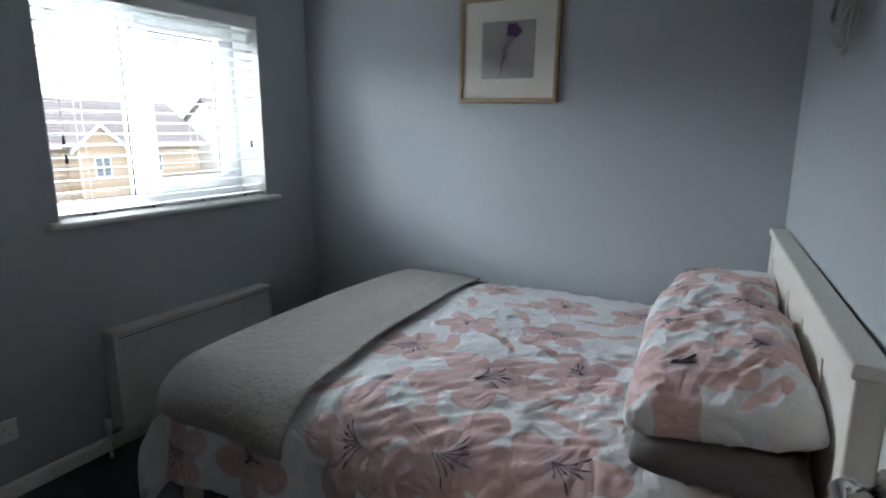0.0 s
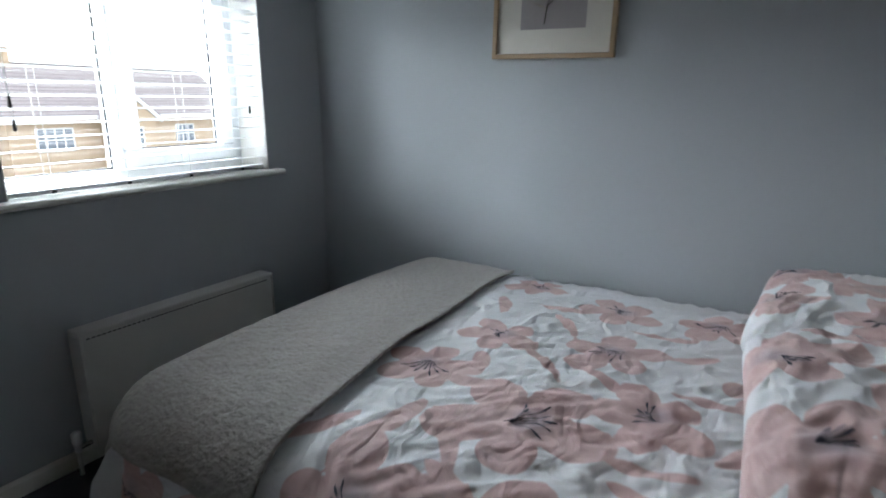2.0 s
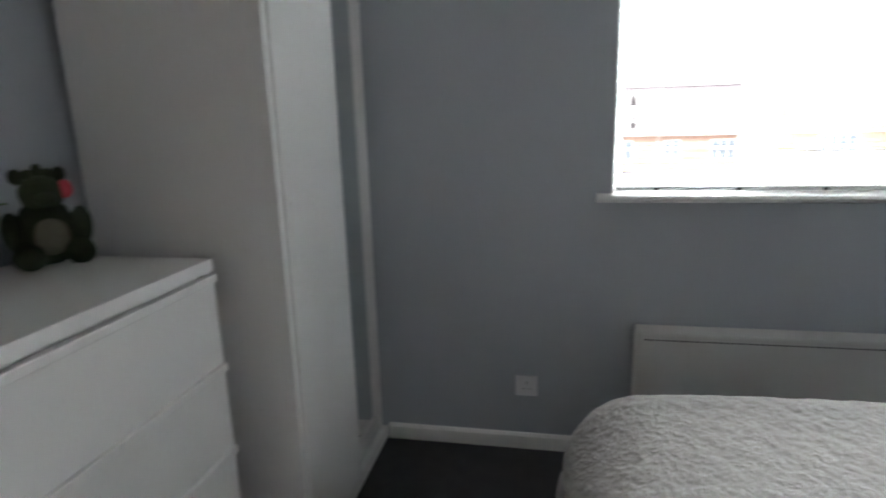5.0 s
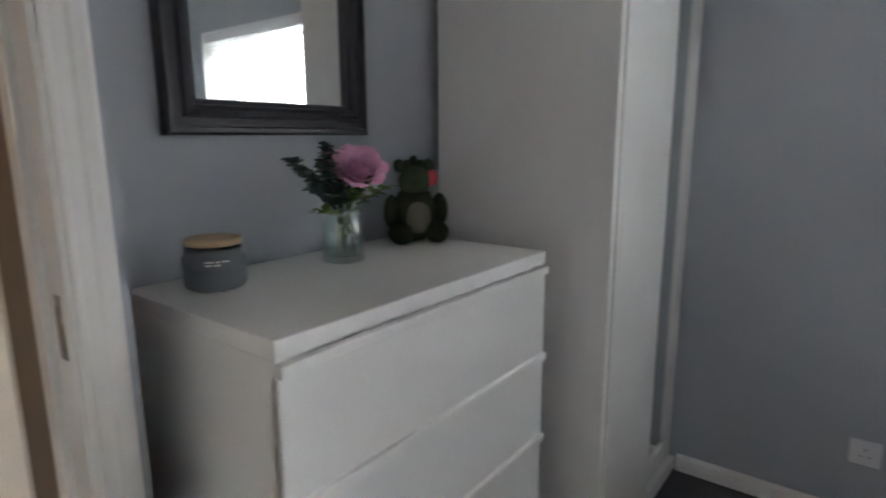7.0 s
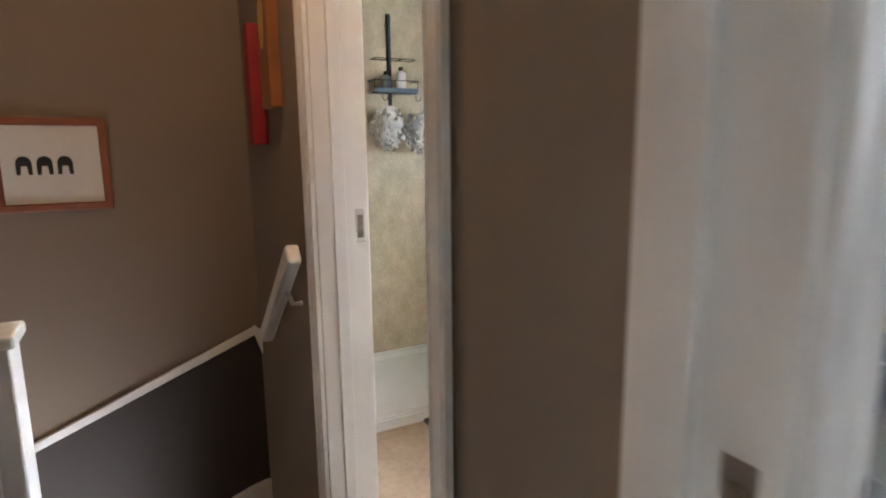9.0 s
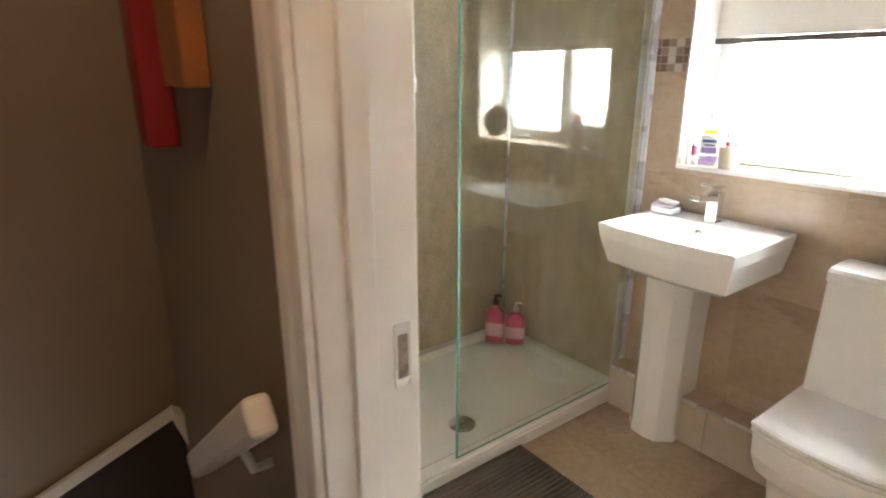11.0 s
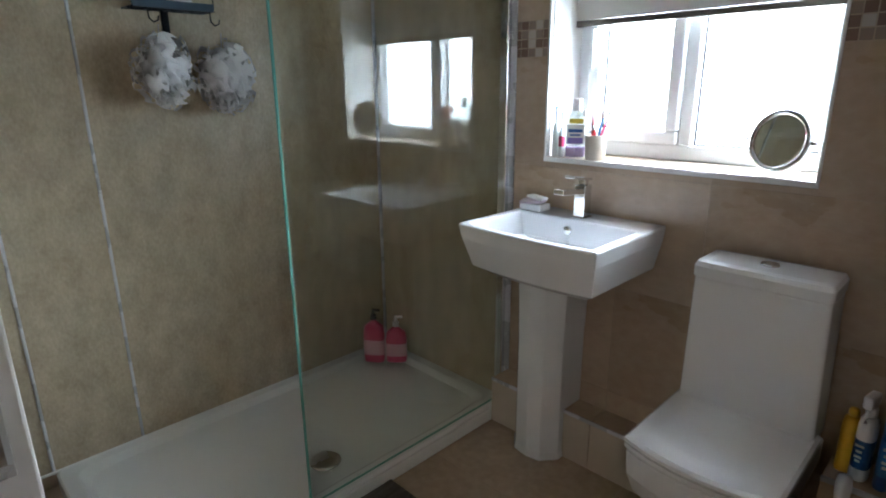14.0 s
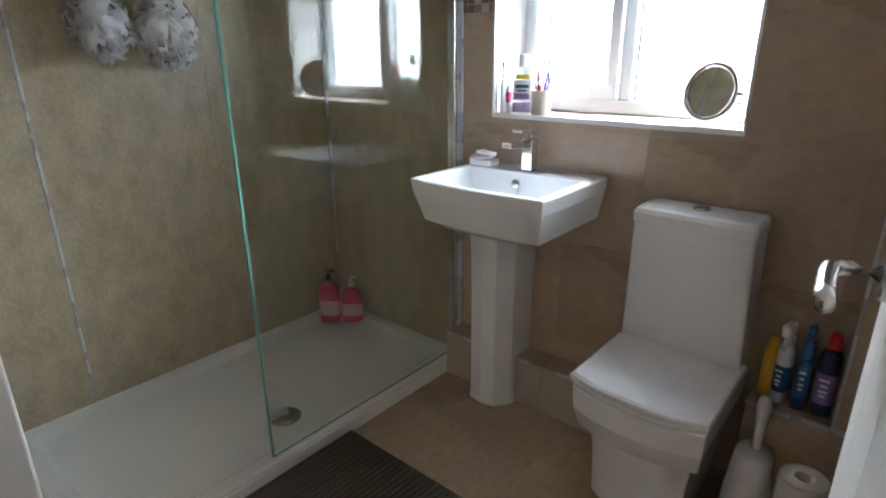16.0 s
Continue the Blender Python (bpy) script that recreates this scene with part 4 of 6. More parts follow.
tube([(-0.026, -0.0142, -0.05), (-0.012, -0.0142, -0.036), (0.004, -0.0142, -0.022)], [0.002, 0.008, 0.001], 6, bm=st, flat=0.1)
tube([(-0.026, -0.0142, 0.0), (-0.034, -0.0142, 0.018), (-0.036, -0.0142, 0.035)], [0.002, 0.005, 0.001], 6, bm=st, flat=0.1)
part("stem", st, "stem_ink", pic, "dark green stem")
yl = tube([(-0.03, -0.0142, -0.055), (-0.062, -0.0142, -0.042), (-0.09, -0.0142, -0.03)], [0.002, 0.009, 0.001], 6, flat=0.1)
part("yellow_leaf", yl, "yellow_ink", pic, "yellow leaf")
pg = part("glass", box(-0.238, 0.238, -0.0195, -0.0185, -0.226, 0.226), "picture_glass", pic)

hw = thing("wicker_heart", pose(2.572, 2.03, 1.70, 0, 0, -87), "white wicker heart hung on the headboard wall", "decoration")
rh = random.Random(3)
for k in range(11):
    s0 = 1.05 - 0.11 * (k % 5) + rh.uniform(-0.03, 0.03)
    pts = []
    for i in range(33):
        t = 2 * math.pi * i / 32
        x = 0.115 * math.sin(t) ** 3 * s0
        z = (0.098 * math.cos(t) - 0.042 * math.cos(2 * t) - 0.018 * math.cos(3 * t)) * s0
        pts.append((x + rh.uniform(-0.004, 0.004), -0.012 - 0.03 * abs(math.sin(t * 3 + k)) * (0.3 + 0.7 * math.sin(k)) ** 2 - 0.004 * (k % 3), z))
    part("twig", tube(pts, 0.0036, 6), "wicker", hw, smooth=True)

mir = thing("wall_mirror", pose(1.331, 0.002, 1.655, 0, 0, 180), "mirror in a wide black moulded frame on the wall", "mirror")
part("frame", mitred(0.54, 0.74, [(0, 0), (0, 0.024), (0.006, 0.03), (0.014, 0.03), (0.018, 0.022), (0.034, 0.024), (0.04, 0.033), (0.05, 0.036), (0.058, 0.031), (0.062, 0.018), (0.07, 0.016), (0.073, 0.010), (0.073, 0)]), "frame_black", mir)
part("mirror_glass", box(-0.2, 0.2, -0.009, -0.004, -0.3, 0.3), "mirror", mir)

# ---------------------------------------------------------------- bedroom: chest of drawers, wardrobe and what stands on them
ch = thing("chest_of_drawers", (1.308, 0.26, 0), "white chest of four wide drawers beside the wardrobe", "chest")
part("side_panel", box(-0.40, -0.378, -0.235, 0.215, 0, 0.968, 0.002), "laminate", ch)
part("side_panel", box(0.378, 0.40, -0.235, 0.215, 0, 0.968, 0.002), "laminate", ch)
part("top", box(-0.402, 0.402, -0.238, 0.221, 0.969, 1.0, 0.002), "laminate", ch)
part("back_panel", box(-0.377, 0.377, -0.235, -0.229, 0.02, 0.967), "laminate", ch)
part("plinth", box(-0.377, 0.377, 0.16, 0.18, 0, 0.05), "laminate", ch)
# solid filler added behind the fronts; it backs the gaps between drawers
part("carcass_void", box(-0.376, 0.376, 0.10, 0.195, 0.055, 0.965), "laminate", ch, "white filler block added behind the drawer fronts")
for k in range(4):
    z1 = 0.950 - k * 0.226
    d = thing("drawer", (0, 0, 0), "", "")
    for key in ("label", "category"):
        if key in d:
            del d[key]
    d.parent = ch
    part("drawer_front", box(-0.40, 0.40, 0.203, 0.222, z1 - 0.213, z1 - 0.008, 0.0025), "laminate", d)
    part("finger_lip", box(-0.40, 0.40, 0.212, 0.232, z1 - 0.007, z1 + 0.014, 0.003), "laminate", d)

wd = thing("wardrobe", (0.40, 0.32, 0), "tall white wardrobe with a mirrored sliding door", "wardrobe")
part("side_panel", box(0.352, 0.375, -0.28, 0.276, 0, 2.28, 0.002), "laminate", wd)
part("side_panel", box(-0.399, -0.376, -0.28, 0.235, 0, 2.28, 0.002), "laminate", wd)
part("top_panel", box(-0.376, 0.352, -0.28, 0.235, 2.25, 2.28), "laminate", wd)
part("back_panel", box(-0.376, 0.352, -0.28, -0.27, 0.05, 2.25), "laminate", wd)
part("bottom_track", box(-0.398, 0.351, 0.236, 0.282, 0, 0.05, 0.003), "laminate", wd)
part("top_track", box(-0.398, 0.351, 0.236, 0.282, 2.21, 2.28, 0.003), "laminate", wd)
wdoor = part("plain_door", box(-0.055, 0.351, 0.262, 0.283, 0.052, 2.208, 0.002), "laminate", wd)
part("finger_pull", box(0.318, 0.328, 0.2825, 0.2845, 0.93, 1.11, 0.001), "gloss", wdoor, "recessed finger pull")
mdoor = thing("mirror_door", (0, 0, 0), "", "")
for key in ("label", "category"):
    if key in mdoor:
        del mdoor[key]
mdoor.parent = wd
part("stile", box(-0.398, -0.33, 0.24, 0.259, 0.052, 2.208, 0.002), "laminate", mdoor)
part("stile_bead", box(-0.36, -0.352, 0.259, 0.2635, 0.052, 2.208, 0.001), "laminate", mdoor)
part("rail", box(-0.33, 0.0, 0.24, 0.259, 0.052, 0.13, 0.002), "laminate", mdoor)
part("rail", box(-0.33, 0.0, 0.24, 0.259, 2.13, 2.208, 0.002), "laminate", mdoor)
part("mirror_glass", box(-0.33, 0.0, 0.243, 0.249, 0.13, 2.13), "mirror", mdoor)

jar = thing("lidded_jar", (1.588, 0.135, 1.0), "dark grey ribbed stoneware jar with a wooden lid on the chest", "jar")
prof = [(0, 0), (0.046, 0), (0.051, 0.004)]
for k in range(5):
    z = 0.012 + k * 0.0065
    prof += [(0.0535, z), (0.0500, z + 0.003), (0.0535, z + 0.006)]
prof += [(0.054, 0.05), (0.0535, 0.062), (0.049, 0.068), (0.047, 0.073), (0.048, 0.08), (0.043, 0.082), (0.042, 0.07), (0, 0.07)]
prof = [(r * 1.06, z * 0.95) for r, z in prof]
part("body", turned(prof, 48), "jar", jar, smooth=True)
part("lid", turned([(0, 0.0825), (0.049, 0.0825), (0.0515, 0.085), (0.0515, 0.092), (0.049, 0.0945), (0, 0.0945)], 48), "lid", jar, "pale wooden lid")
bars = bmesh.new()
for z, ws in ((0.056, (0.014, 0.008, 0.011)), (0.050, (0.010, 0.012))):
    a = 0.75
    for w in ws:
        a0 = a
        a += w / 0.054
        q = [bars.verts.new((0.058 * math.cos(t), 0.058 * math.sin(t), zz)) for t, zz in ((a0, z), (a, z), (a, z + 0.0028), (a0, z + 0.0028))]
        bars.faces.new(q)
        a += 0.06
part("lettering", bars, "mount", jar, "unreadable pale lettering")

vase = thing("glass_jar_vase", (1.278, 0.155, 1.0), "clear glass jar used as a vase on the chest", "vase")
part("glass", turned([(0, 0.004), (0.0403, 0.004), (0.0459, 0.0), (0.0493, 0.006), (0.0493, 0.088), (0.0426, 0.102), (0.0398, 0.108), (0.0437, 0.112), (0.0437, 0.120), (0.0392, 0.122), (0.0370, 0.108), (0.0392, 0.100), (0.0454, 0.086), (0.0454, 0.014), (0, 0.013)], 40), "glass", vase, smooth=True)
part("rim", turned([(0.0403, 0.110), (0.0454, 0.111), (0.0454, 0.119), (0.0403, 0.121)], 40), "glass", vase, smooth=True)
part("water", turned([(0, 0.0135), (0.0448, 0.0145), (0.0448, 0.045), (0, 0.045)], 32), "glass", vase)


def leaf(bm, at, way, ln, wd, curl=0.25, up=Vector((0, 0, 1))):
    """A pointed leaf with a folded midrib and a curl, from its stalk end."""
    d = Vector(way).normalized()
    side = d.cross(up)
    if side.length < 0.1:
        side = d.cross(Vector((1, 0, 0)))
    side.normalize()
    nr = side.cross(d)
    rows = []
    for s, w in ((0, 0.08), (0.3, 0.85), (0.6, 1.0), (0.85, 0.55), (1.0, 0.04)):
        c = Vector(at) + d * ln * s - nr * curl * ln * s * s
        rows.append([bm.verts.new(c + side * w * wd / 2 * k + nr * (0.12 * wd if k else 0)) for k in (-1, 0, 1)])
    for p, q in zip(rows, rows[1:]):
        for k in (0, 1):
            bm.faces.new((p[k], p[k + 1], q[k + 1], q[k]))


bq = thing("artificial_flowers", (1.275, 0.155, 1.014), "pink silk rose with dark green foliage in the glass jar", "flowers")
rb = random.Random(11)


def sprig(material, tip, n, ln, wd, label, name="sprig"):
    b = bmesh.new()
    t = Vector(tip)
    pts = [Vector((0, 0, 0)), Vector((t.x * 0.12, t.y * 0.12, 0.09)), Vector((t.x * 0.4, t.y * 0.4, 0.09 + (t.z - 0.09) * 0.5)), t]
    tube(pts, [0.002, 0.002, 0.0016, 0.0008], 5, bm=b)
    for k in range(n):
        s = 0.35 + 0.65 * k / n
        p = pts[1].lerp(pts[2], min(1, s * 2)) if s < 0.5 else pts[2].lerp(pts[3], s * 2 - 1)
        a = k * 2.4 + rb.uniform(-0.4, 0.4)
        w = (t - pts[1]).normalized() * 0.7 + Vector((math.cos(a), math.sin(a), rb.uniform(-0.2, 0.5)))
        leaf(b, p, w, ln * rb.uniform(0.6, 0.95), wd * rb.uniform(0.9, 1.3), rb.uniform(0, 0.4))
    part(name, b, material, bq, label, True)


sprig("leaf_blue", (0.12, -0.03, 0.215), 64, 0.026, 0.024, "eucalyptus sprig")
sprig("leaf_dark", (0.10, 0.05, 0.215), 64, 0.026, 0.024, "dark leafy sprig")
sprig("leaf_dark", (0.15, 0.04, 0.20), 64, 0.026, 0.024, "dark leafy sprig")
sprig("leaf_dark", (0.03, -0.02, 0.245), 64, 0.026, 0.024, "dark leafy sprig")
sprig("leaf_blue", (-0.03, -0.05, 0.225), 64, 0.026, 0.024, "eucalyptus sprig")
sprig("leaf_dark", (-0.11, -0.02, 0.20), 64, 0.026, 0.024, "dark leafy sprig")
sprig("leaf_lime", (-0.02, 0.07, 0.17), 18, 0.040, 0.029, "fresh green sprig")
sprig("leaf_lime", (0.12, 0.07, 0.115), 24, 0.026, 0.020, "green berry sprig")
sprig("leaf_lime", (-0.10, 0.05, 0.15), 18, 0.036, 0.026, "fresh green sprig")
sprig("leaf_dark", (0.09, 0.08, 0.17), 64, 0.026, 0.024, "dark leafy sprig")
sprig("leaf_blue", (0.075, 0.02, 0.205), 64, 0.028, 0.026, "eucalyptus sprig")
sprig("leaf_dark", (0.065, 0.055, 0.165), 64, 0.028, 0.026, "dark leafy sprig")
sprig("leaf_blue", (0.11, 0.03, 0.16), 64, 0.026, 0.026, "eucalyptus sprig")
sprig("leaf_dark", (-0.06, 0.03, 0.18), 50, 0.026, 0.024, "dark leafy sprig")
sprig("leaf_lime", (0.0, 0.02, 0.05), 7, 0.04, 0.017, "green stems in the jar", "stems")
for ax, ay in ((0.012, 0.005), (-0.01, 0.008), (0.004, -0.01)):
    part("stem", tube([(ax * 1.8, ay * 1.8, 0.004), (ax, ay, 0.09), (ax * 0.6, ay * 0.6, 0.15)], 0.003, 6), "leaf_lime", bq)
hb2 = bmesh.new()
for k in range(60):
    c = Vector((0.062 + rb.gauss(0, 0.02), 0.045 + rb.gauss(0, 0.014), 0.195 + rb.gauss(0, 0.026)))
    for a in range(3):
        leaf(hb2, c, (math.cos(a * 2.1 + k), math.sin(a * 2.1 + k), 0.5), 0.009, 0.008, 0.1)
part("blossom", hb2, "heather", bq, "small dusky cream blossom", True)
rose = bmesh.new()
ro = pose(-0.004, 0.05, 0.192, -48, 0, -30) @ Matrix.Scale(1.12, 4)
for layer, (n, r, tilt, sz) in enumerate(((3, 0.002, 0.0, 0.032), (4, 0.007, 0.06, 0.037), (5, 0.012, 0.15, 0.040), (6, 0.018, 0.30, 0.042), (7, 0.024, 0.55, 0.043), (7, 0.029, 0.85, 0.043))):
    for k in range(n):
        a = 2 * math.pi * (k + 0.5 * layer) / n + rb.uniform(-0.15, 0.15)
        sub = bmesh.new()
        gr = []
        for i in range(7):
            row = []
            for j in range(7):
                s, t = i / 6, -1 + 2 * j / 6
                ww = sz * 0.62 * math.sin(math.pi * min(0.97, 0.18 + 0.72 * s)) ** 0.7
                zz = sz * s
                cup = r + 0.35 * ww * (1 - t * t) * 0.35
                out = cup + math.sin(tilt) * zz * s * 0.8
                row.append(sub.verts.new((out, ww * t, zz * math.cos(tilt * s) - 0.010 + 0.003 * math.sin(t * 4 + k))))
            gr.append(row)
        for i in range(6):
            for j in range(6):
                sub.faces.new((gr[i][j], gr[i + 1][j], gr[i + 1][j + 1], gr[i][j + 1]))
        join(rose, moved(sub, ro @ pose(0, 0, 0, 0, 0, math.degrees(a))))
part("rose_bloom", rose, "rose", bq, "large pink silk rose", True)

toy = bmesh.new()


def blob(bm, c, r, n=14, lump=0.06):
    b = bmesh.new()
    bmesh.ops.create_icosphere(b, subdivisions=3, radius=1)
    for v in b.verts:
        k = 1 + lump * noise.noise(v.co * 4 + Vector(c) * 30)
        v.co = Vector((v.co.x * r[0] * k + c[0], v.co.y * r[1] * k + c[1], v.co.z * r[2] * k + c[2]))
    return join(bm, b)


for c, r in (((0, 0, 0.075), (0.062, 0.05, 0.078)), ((0, 0.005, 0.165), (0.045, 0.042, 0.042)), ((0, 0.036, 0.155), (0.024, 0.022, 0.018)), ((0.05, 0.04, 0.028), (0.033, 0.042, 0.03)), ((-0.05, 0.04, 0.028), (0.033, 0.042, 0.03)),
             ((0.068, 0.015, 0.085), (0.022, 0.024, 0.045)), ((-0.068, 0.015, 0.085), (0.022, 0.024, 0.045)), ((0.042, 0, 0.205), (0.014, 0.012, 0.018)), ((-0.042, 0, 0.205), (0.014, 0.012, 0.018)), ((0, 0, 0.212), (0.012, 0.012, 0.02)), ((0.02, 0, 0.207), (0.012, 0.012, 0.014)), ((-0.02, 0, 0.207), (0.012, 0.012, 0.014))):
    blob(toy, c, r)
n_green = len(toy.faces)
blob(toy, (0, 0.036, 0.07), (0.036, 0.022, 0.045))
n_belly = len(toy.faces)
blob(toy, (-0.045, 0.02, 0.172), (0.016, 0.014, 0.022))
toy.faces.ensure_lookup_table()
for i, fc in enumerate(toy.faces):
    fc.material_index = 0 if i < n_green else 1 if i < n_belly else 2
solid("plush_toy", toy, ["plush", "plush_belly", "plush_pink"], "small mossy green plush dragon sitting on the chest", "toy", smooth=True, m=pose(0.985, 0.12, 1.0, 0, 0, -32))

# ---------------------------------------------------------------- doors and frames


def architrave(b, axis, at, out, u0, u1, ztop, w=0.06, t=0.016):
    """Moulded architrave round an opening u0 to u1 on the wall face at; out: +1 or -1, the side it stands proud on."""
    prof = [(0, 0), (w, 0), (w, t * 0.8), (w * 0.86, t), (w * 0.62, t * 0.9), (w * 0.5, t * 0.62), (w * 0.2, t * 0.55), (w * 0.08, t * 0.75), (0, t * 0.6)]
    for u, sgn in ((u0, -1), (u1, 1)):
        pl = [(u + sgn * a, at + out * c) for a, c in prof] if axis == "y" else [(at + out * c, u + sgn * a) for a, c in prof]
        join(b, prism(pl, 0, ztop))
    if axis == "y":
        box(u0 - w, u1 + w, min(at, at + out * t), max(at, at + out * t), ztop + 0.0005, ztop + w, 0.003, bm=b)
    else:
        box(min(at, at + out * t), max(at, at + out * t), u0 - w, u1 + w, ztop + 0.0005, ztop + w, 0.003, bm=b)
    return b


def strike(parent, m):
    """A worn strike plate let into a jamb; local x comes out of the jamb."""
    part("strike_plate", moved(box(0.0, 0.002, -0.013, 0.013, -0.047, 0.047, 0.0008), m), "steel", parent, "worn metal strike plate")
    # no hole is cut: a darker slab gives the shade inside it
    part("latch_hole", moved(box(0.0018, 0.0026, -0.008, 0.008, -0.034, 0.030), m), "brass", parent, "dark slab for the shade in the latch hole")


df = thing("door_frame_bedroom", (0, 0, 0), "white painted bedroom door frame", "door frame", kind="structure")
part("latch_jamb", box(JX - 0.028, JX, DY0 - 0.006, DY1 + 0.002, 0, 2.03, 0.003), "gloss", df)
part("hinge_jamb", box(2.602, 2.63, DY0 - 0.006, DY1 + 0.002, 0, 2.03, 0.003), "gloss", df)
part("head", box(JX, 2.602, DY0 - 0.006, DY1 + 0.002, 2.002, 2.029, 0.003), "gloss", df)
part("door_stop", box(JX, JX + 0.012, DY0 + 0.02, DY0 + 0.06, 0, 2.0, 0.002), "gloss", df)
part("architrave", architrave(bmesh.new(), "y", DY1 + 0.0005, 1, JX - 0.008, 2.60, 2.01, w=0.058), "gloss", df)
part("architrave", architrave(bmesh.new(), "y", DY0 - 0.005, -1, JX - 0.008, 2.622, 2.01), "gloss", df)
strike(df, pose(JX, 0.243, 1.02))


def lever(parent, m, length=0.115, material="steel"):
    """A rose and a straight lever with a rounded return; local z comes out of the door, the lever runs along local x."""
    r = part("rose", moved(turned([(0, 0), (0.0265, 0), (0.0265, 0.006), (0.025, 0.008), (0.012, 0.0085), (0, 0.0085)], 32), m), material, parent, smooth=False)
    part("lever", moved(tube([(0, 0, 0.0085), (0, 0, 0.034), (0.003, 0, 0.044), (0.012, 0, 0.050), (0.04, 0, 0.051), (length * 0.8, 0, 0.049), (length, 0, 0.047)], [0.0088, 0.0088, 0.0090, 0.0090, 0.0088, 0.0084, 0.0082], 14), m), material, parent, "brushed steel lever", True)


def plank_door(name, m, width, label, lever_z=0.985):
    """A white cottage door: slab, grooved boards on both faces and a lever. Hinge at the origin, leaf along +x, faces +-y."""
    d = thing(name, m, label, "door", kind="structure")
    part("leaf", box(0, width, -0.017, 0.017, 0.008, 1.98, 0.002), "door_white", d)
    n = 5
    for face in (-1, 1):
        edges = [0.0, 0.11] + [0.11 + (width - 0.22) * k / (n - 2) for k in range(1, n - 2)] + [width - 0.11, width]
        for a, c in zip(edges, edges[1:]):
            y0, y1 = (0.0172, 0.0205) if face > 0 else (-0.0205, -0.0172)
            part("board", box(a + 0.001, c - 0.001, y0, y1, 0.01, 1.978, 0.0028), "door_white", d)
    zl = lever_z
    for face in (-1, 1):
        mm = pose(width - 0.058, face * 0.0205, zl, -90 * face if face > 0 else 90, 0, 0)
        lever(d, mm @ Matrix.Rotation(math.pi, 4, "Z"))
    part("latch_plate", box(width - 0.0005, width + 0.0012, -0.012, 0.012, zl - 0.045, zl + 0.045, 0.0004), "steel", d)
    return d


plank_door("door_1", pose(2.598, 0.29, 0, 0, 0, 92.0), 0.765, "white grooved bedroom door standing open against the wall")

OY0, OY1 = -1.04, -0.37
bf = thing("door_frame_bathroom", (0, 0, 0), "white painted bathroom door frame", "door frame", kind="structure")
part("latch_jamb", box(BXE - 0.034, BXO + 0.004, OY0 - 0.028, OY0, 0, 2.04, 0.003), "gloss", bf)
part("hinge_jamb", box(BXE - 0.004, BXO + 0.004, OY1, OY1 + 0.028, 0, 2.04, 0.003), "gloss", bf)
part("head", box(BXE - 0.004, BXO + 0.004, OY0, OY1, 2.012, 2.039, 0.003), "gloss", bf)
part("door_stop", box(BXO - 0.075, BXO - 0.04, OY0, OY0 + 0.012, 0, 2.01, 0.002), "gloss", bf)
part("architrave", architrave(bmesh.new(), "x", BXO + 0.0045, 1, OY0 - 0.006, OY1 + 0.006, 2.02, w=0.066, t=0.018), "gloss", bf)
strike(bf, pose(BXE - 0.006, OY0 + 0.0005, 1.06, 0, 0, 90))
plank_door("door_2", pose(BXE + 0.012, OY1 - 0.012, 0, 0, 0, 270 - 86.5), 0.685, "white grooved bathroom door standing open", 1.09)

# ---------------------------------------------------------------- landing
# the wall below the rail has one even, much darker taupe
solid("stair_dado", box(BXO + 0.002, 3.5, SY + 0.0005, SY + 0.004, -3.0, -1.0), "wall_dado", "dark taupe lower part of the stairwell wall", "wall", "structure")
dd = prism([(BXO + 0.002, -1.0), (3.5, -1.0), (3.5, -0.19), (1.81, 0.48), (BXO + 0.002, 0.48)], SY + 0.0005, SY + 0.004, axis="y")
solid("stair_dado_slope", dd, "wall_dado", "dark taupe part of the wall below the sloping rail", "wall", "structure")
dr = thing("dado_rail", (BXO, SY, 0), "white dado rail sloping along the stairwell wall", "rail", kind="structure")
part("sloping_rail", prism([(0.02, 0.48), (1.71, -0.19), (1.71, -0.155), (0.02, 0.517)], 0.004, 0.022, 0.003, axis="y"), "gloss", dr)
part("corner_piece", prism([(0.002, 0.39), (0.03, 0.48), (0.03, 0.52), (0.002, 0.50)], 0.004, 0.05, 0.003, axis="y"), "gloss", dr)
hr = thing("handrail", (BXO, -1.19, 0), "white painted handrail going down the stairs", "rail")
part("rail", moved(box(0.03, 0.072, -0.62, 0.0, -0.03, 0.03, 0.012, 3), pose(0, 0.06, 0.985, 38, 0, 0)), "gloss", hr)
part("bracket", tube([(0, -0.08, 0.80), (0.03, -0.08, 0.80), (0.05, -0.08, 0.86)], 0.008, 8), "gloss", hr, "", True)
sk = thing("stair_string", (BXO, SY, 0), "white curved stair string along the wall", "skirting", kind="structure")
cu = [(0.0, -0.42), (0.0, -0.22)]
for k in range(9):
    t = k / 8
    cu.append((0.02 + 0.55 * t, -0.22 - 0.28 * t * t - 0.08 * t))
cu += [(0.57, -0.9), (0.4, -0.9)]
part("string_board", prism(cu, 0.005, 0.024, axis="y"), "gloss", sk)
for k in range(6):
    st_o = solid("stair_tread", box(BXO + 0.001, 2.42, -1.18 - 0.146 * (k + 1), -1.18 - 0.146 * k + 0.02, -0.19 * (k + 1) - 0.2, -0.19 * (k + 1), 0.01), "stair_carpet", "brown carpeted stair tread", "stair", "structure", group="stairs")
part("wall_string", prism([(0.93 - 0.0, 0.06), (0.93, -0.35), (0.0, -1.5), (0.0, -1.05)], 0.002, 0.02, axis="x"), "gloss", sk)
hwall = thing("stair_half_wall", (2.455, -0.80, 0), "white capped half wall beside the stairs", "half wall", kind="structure")
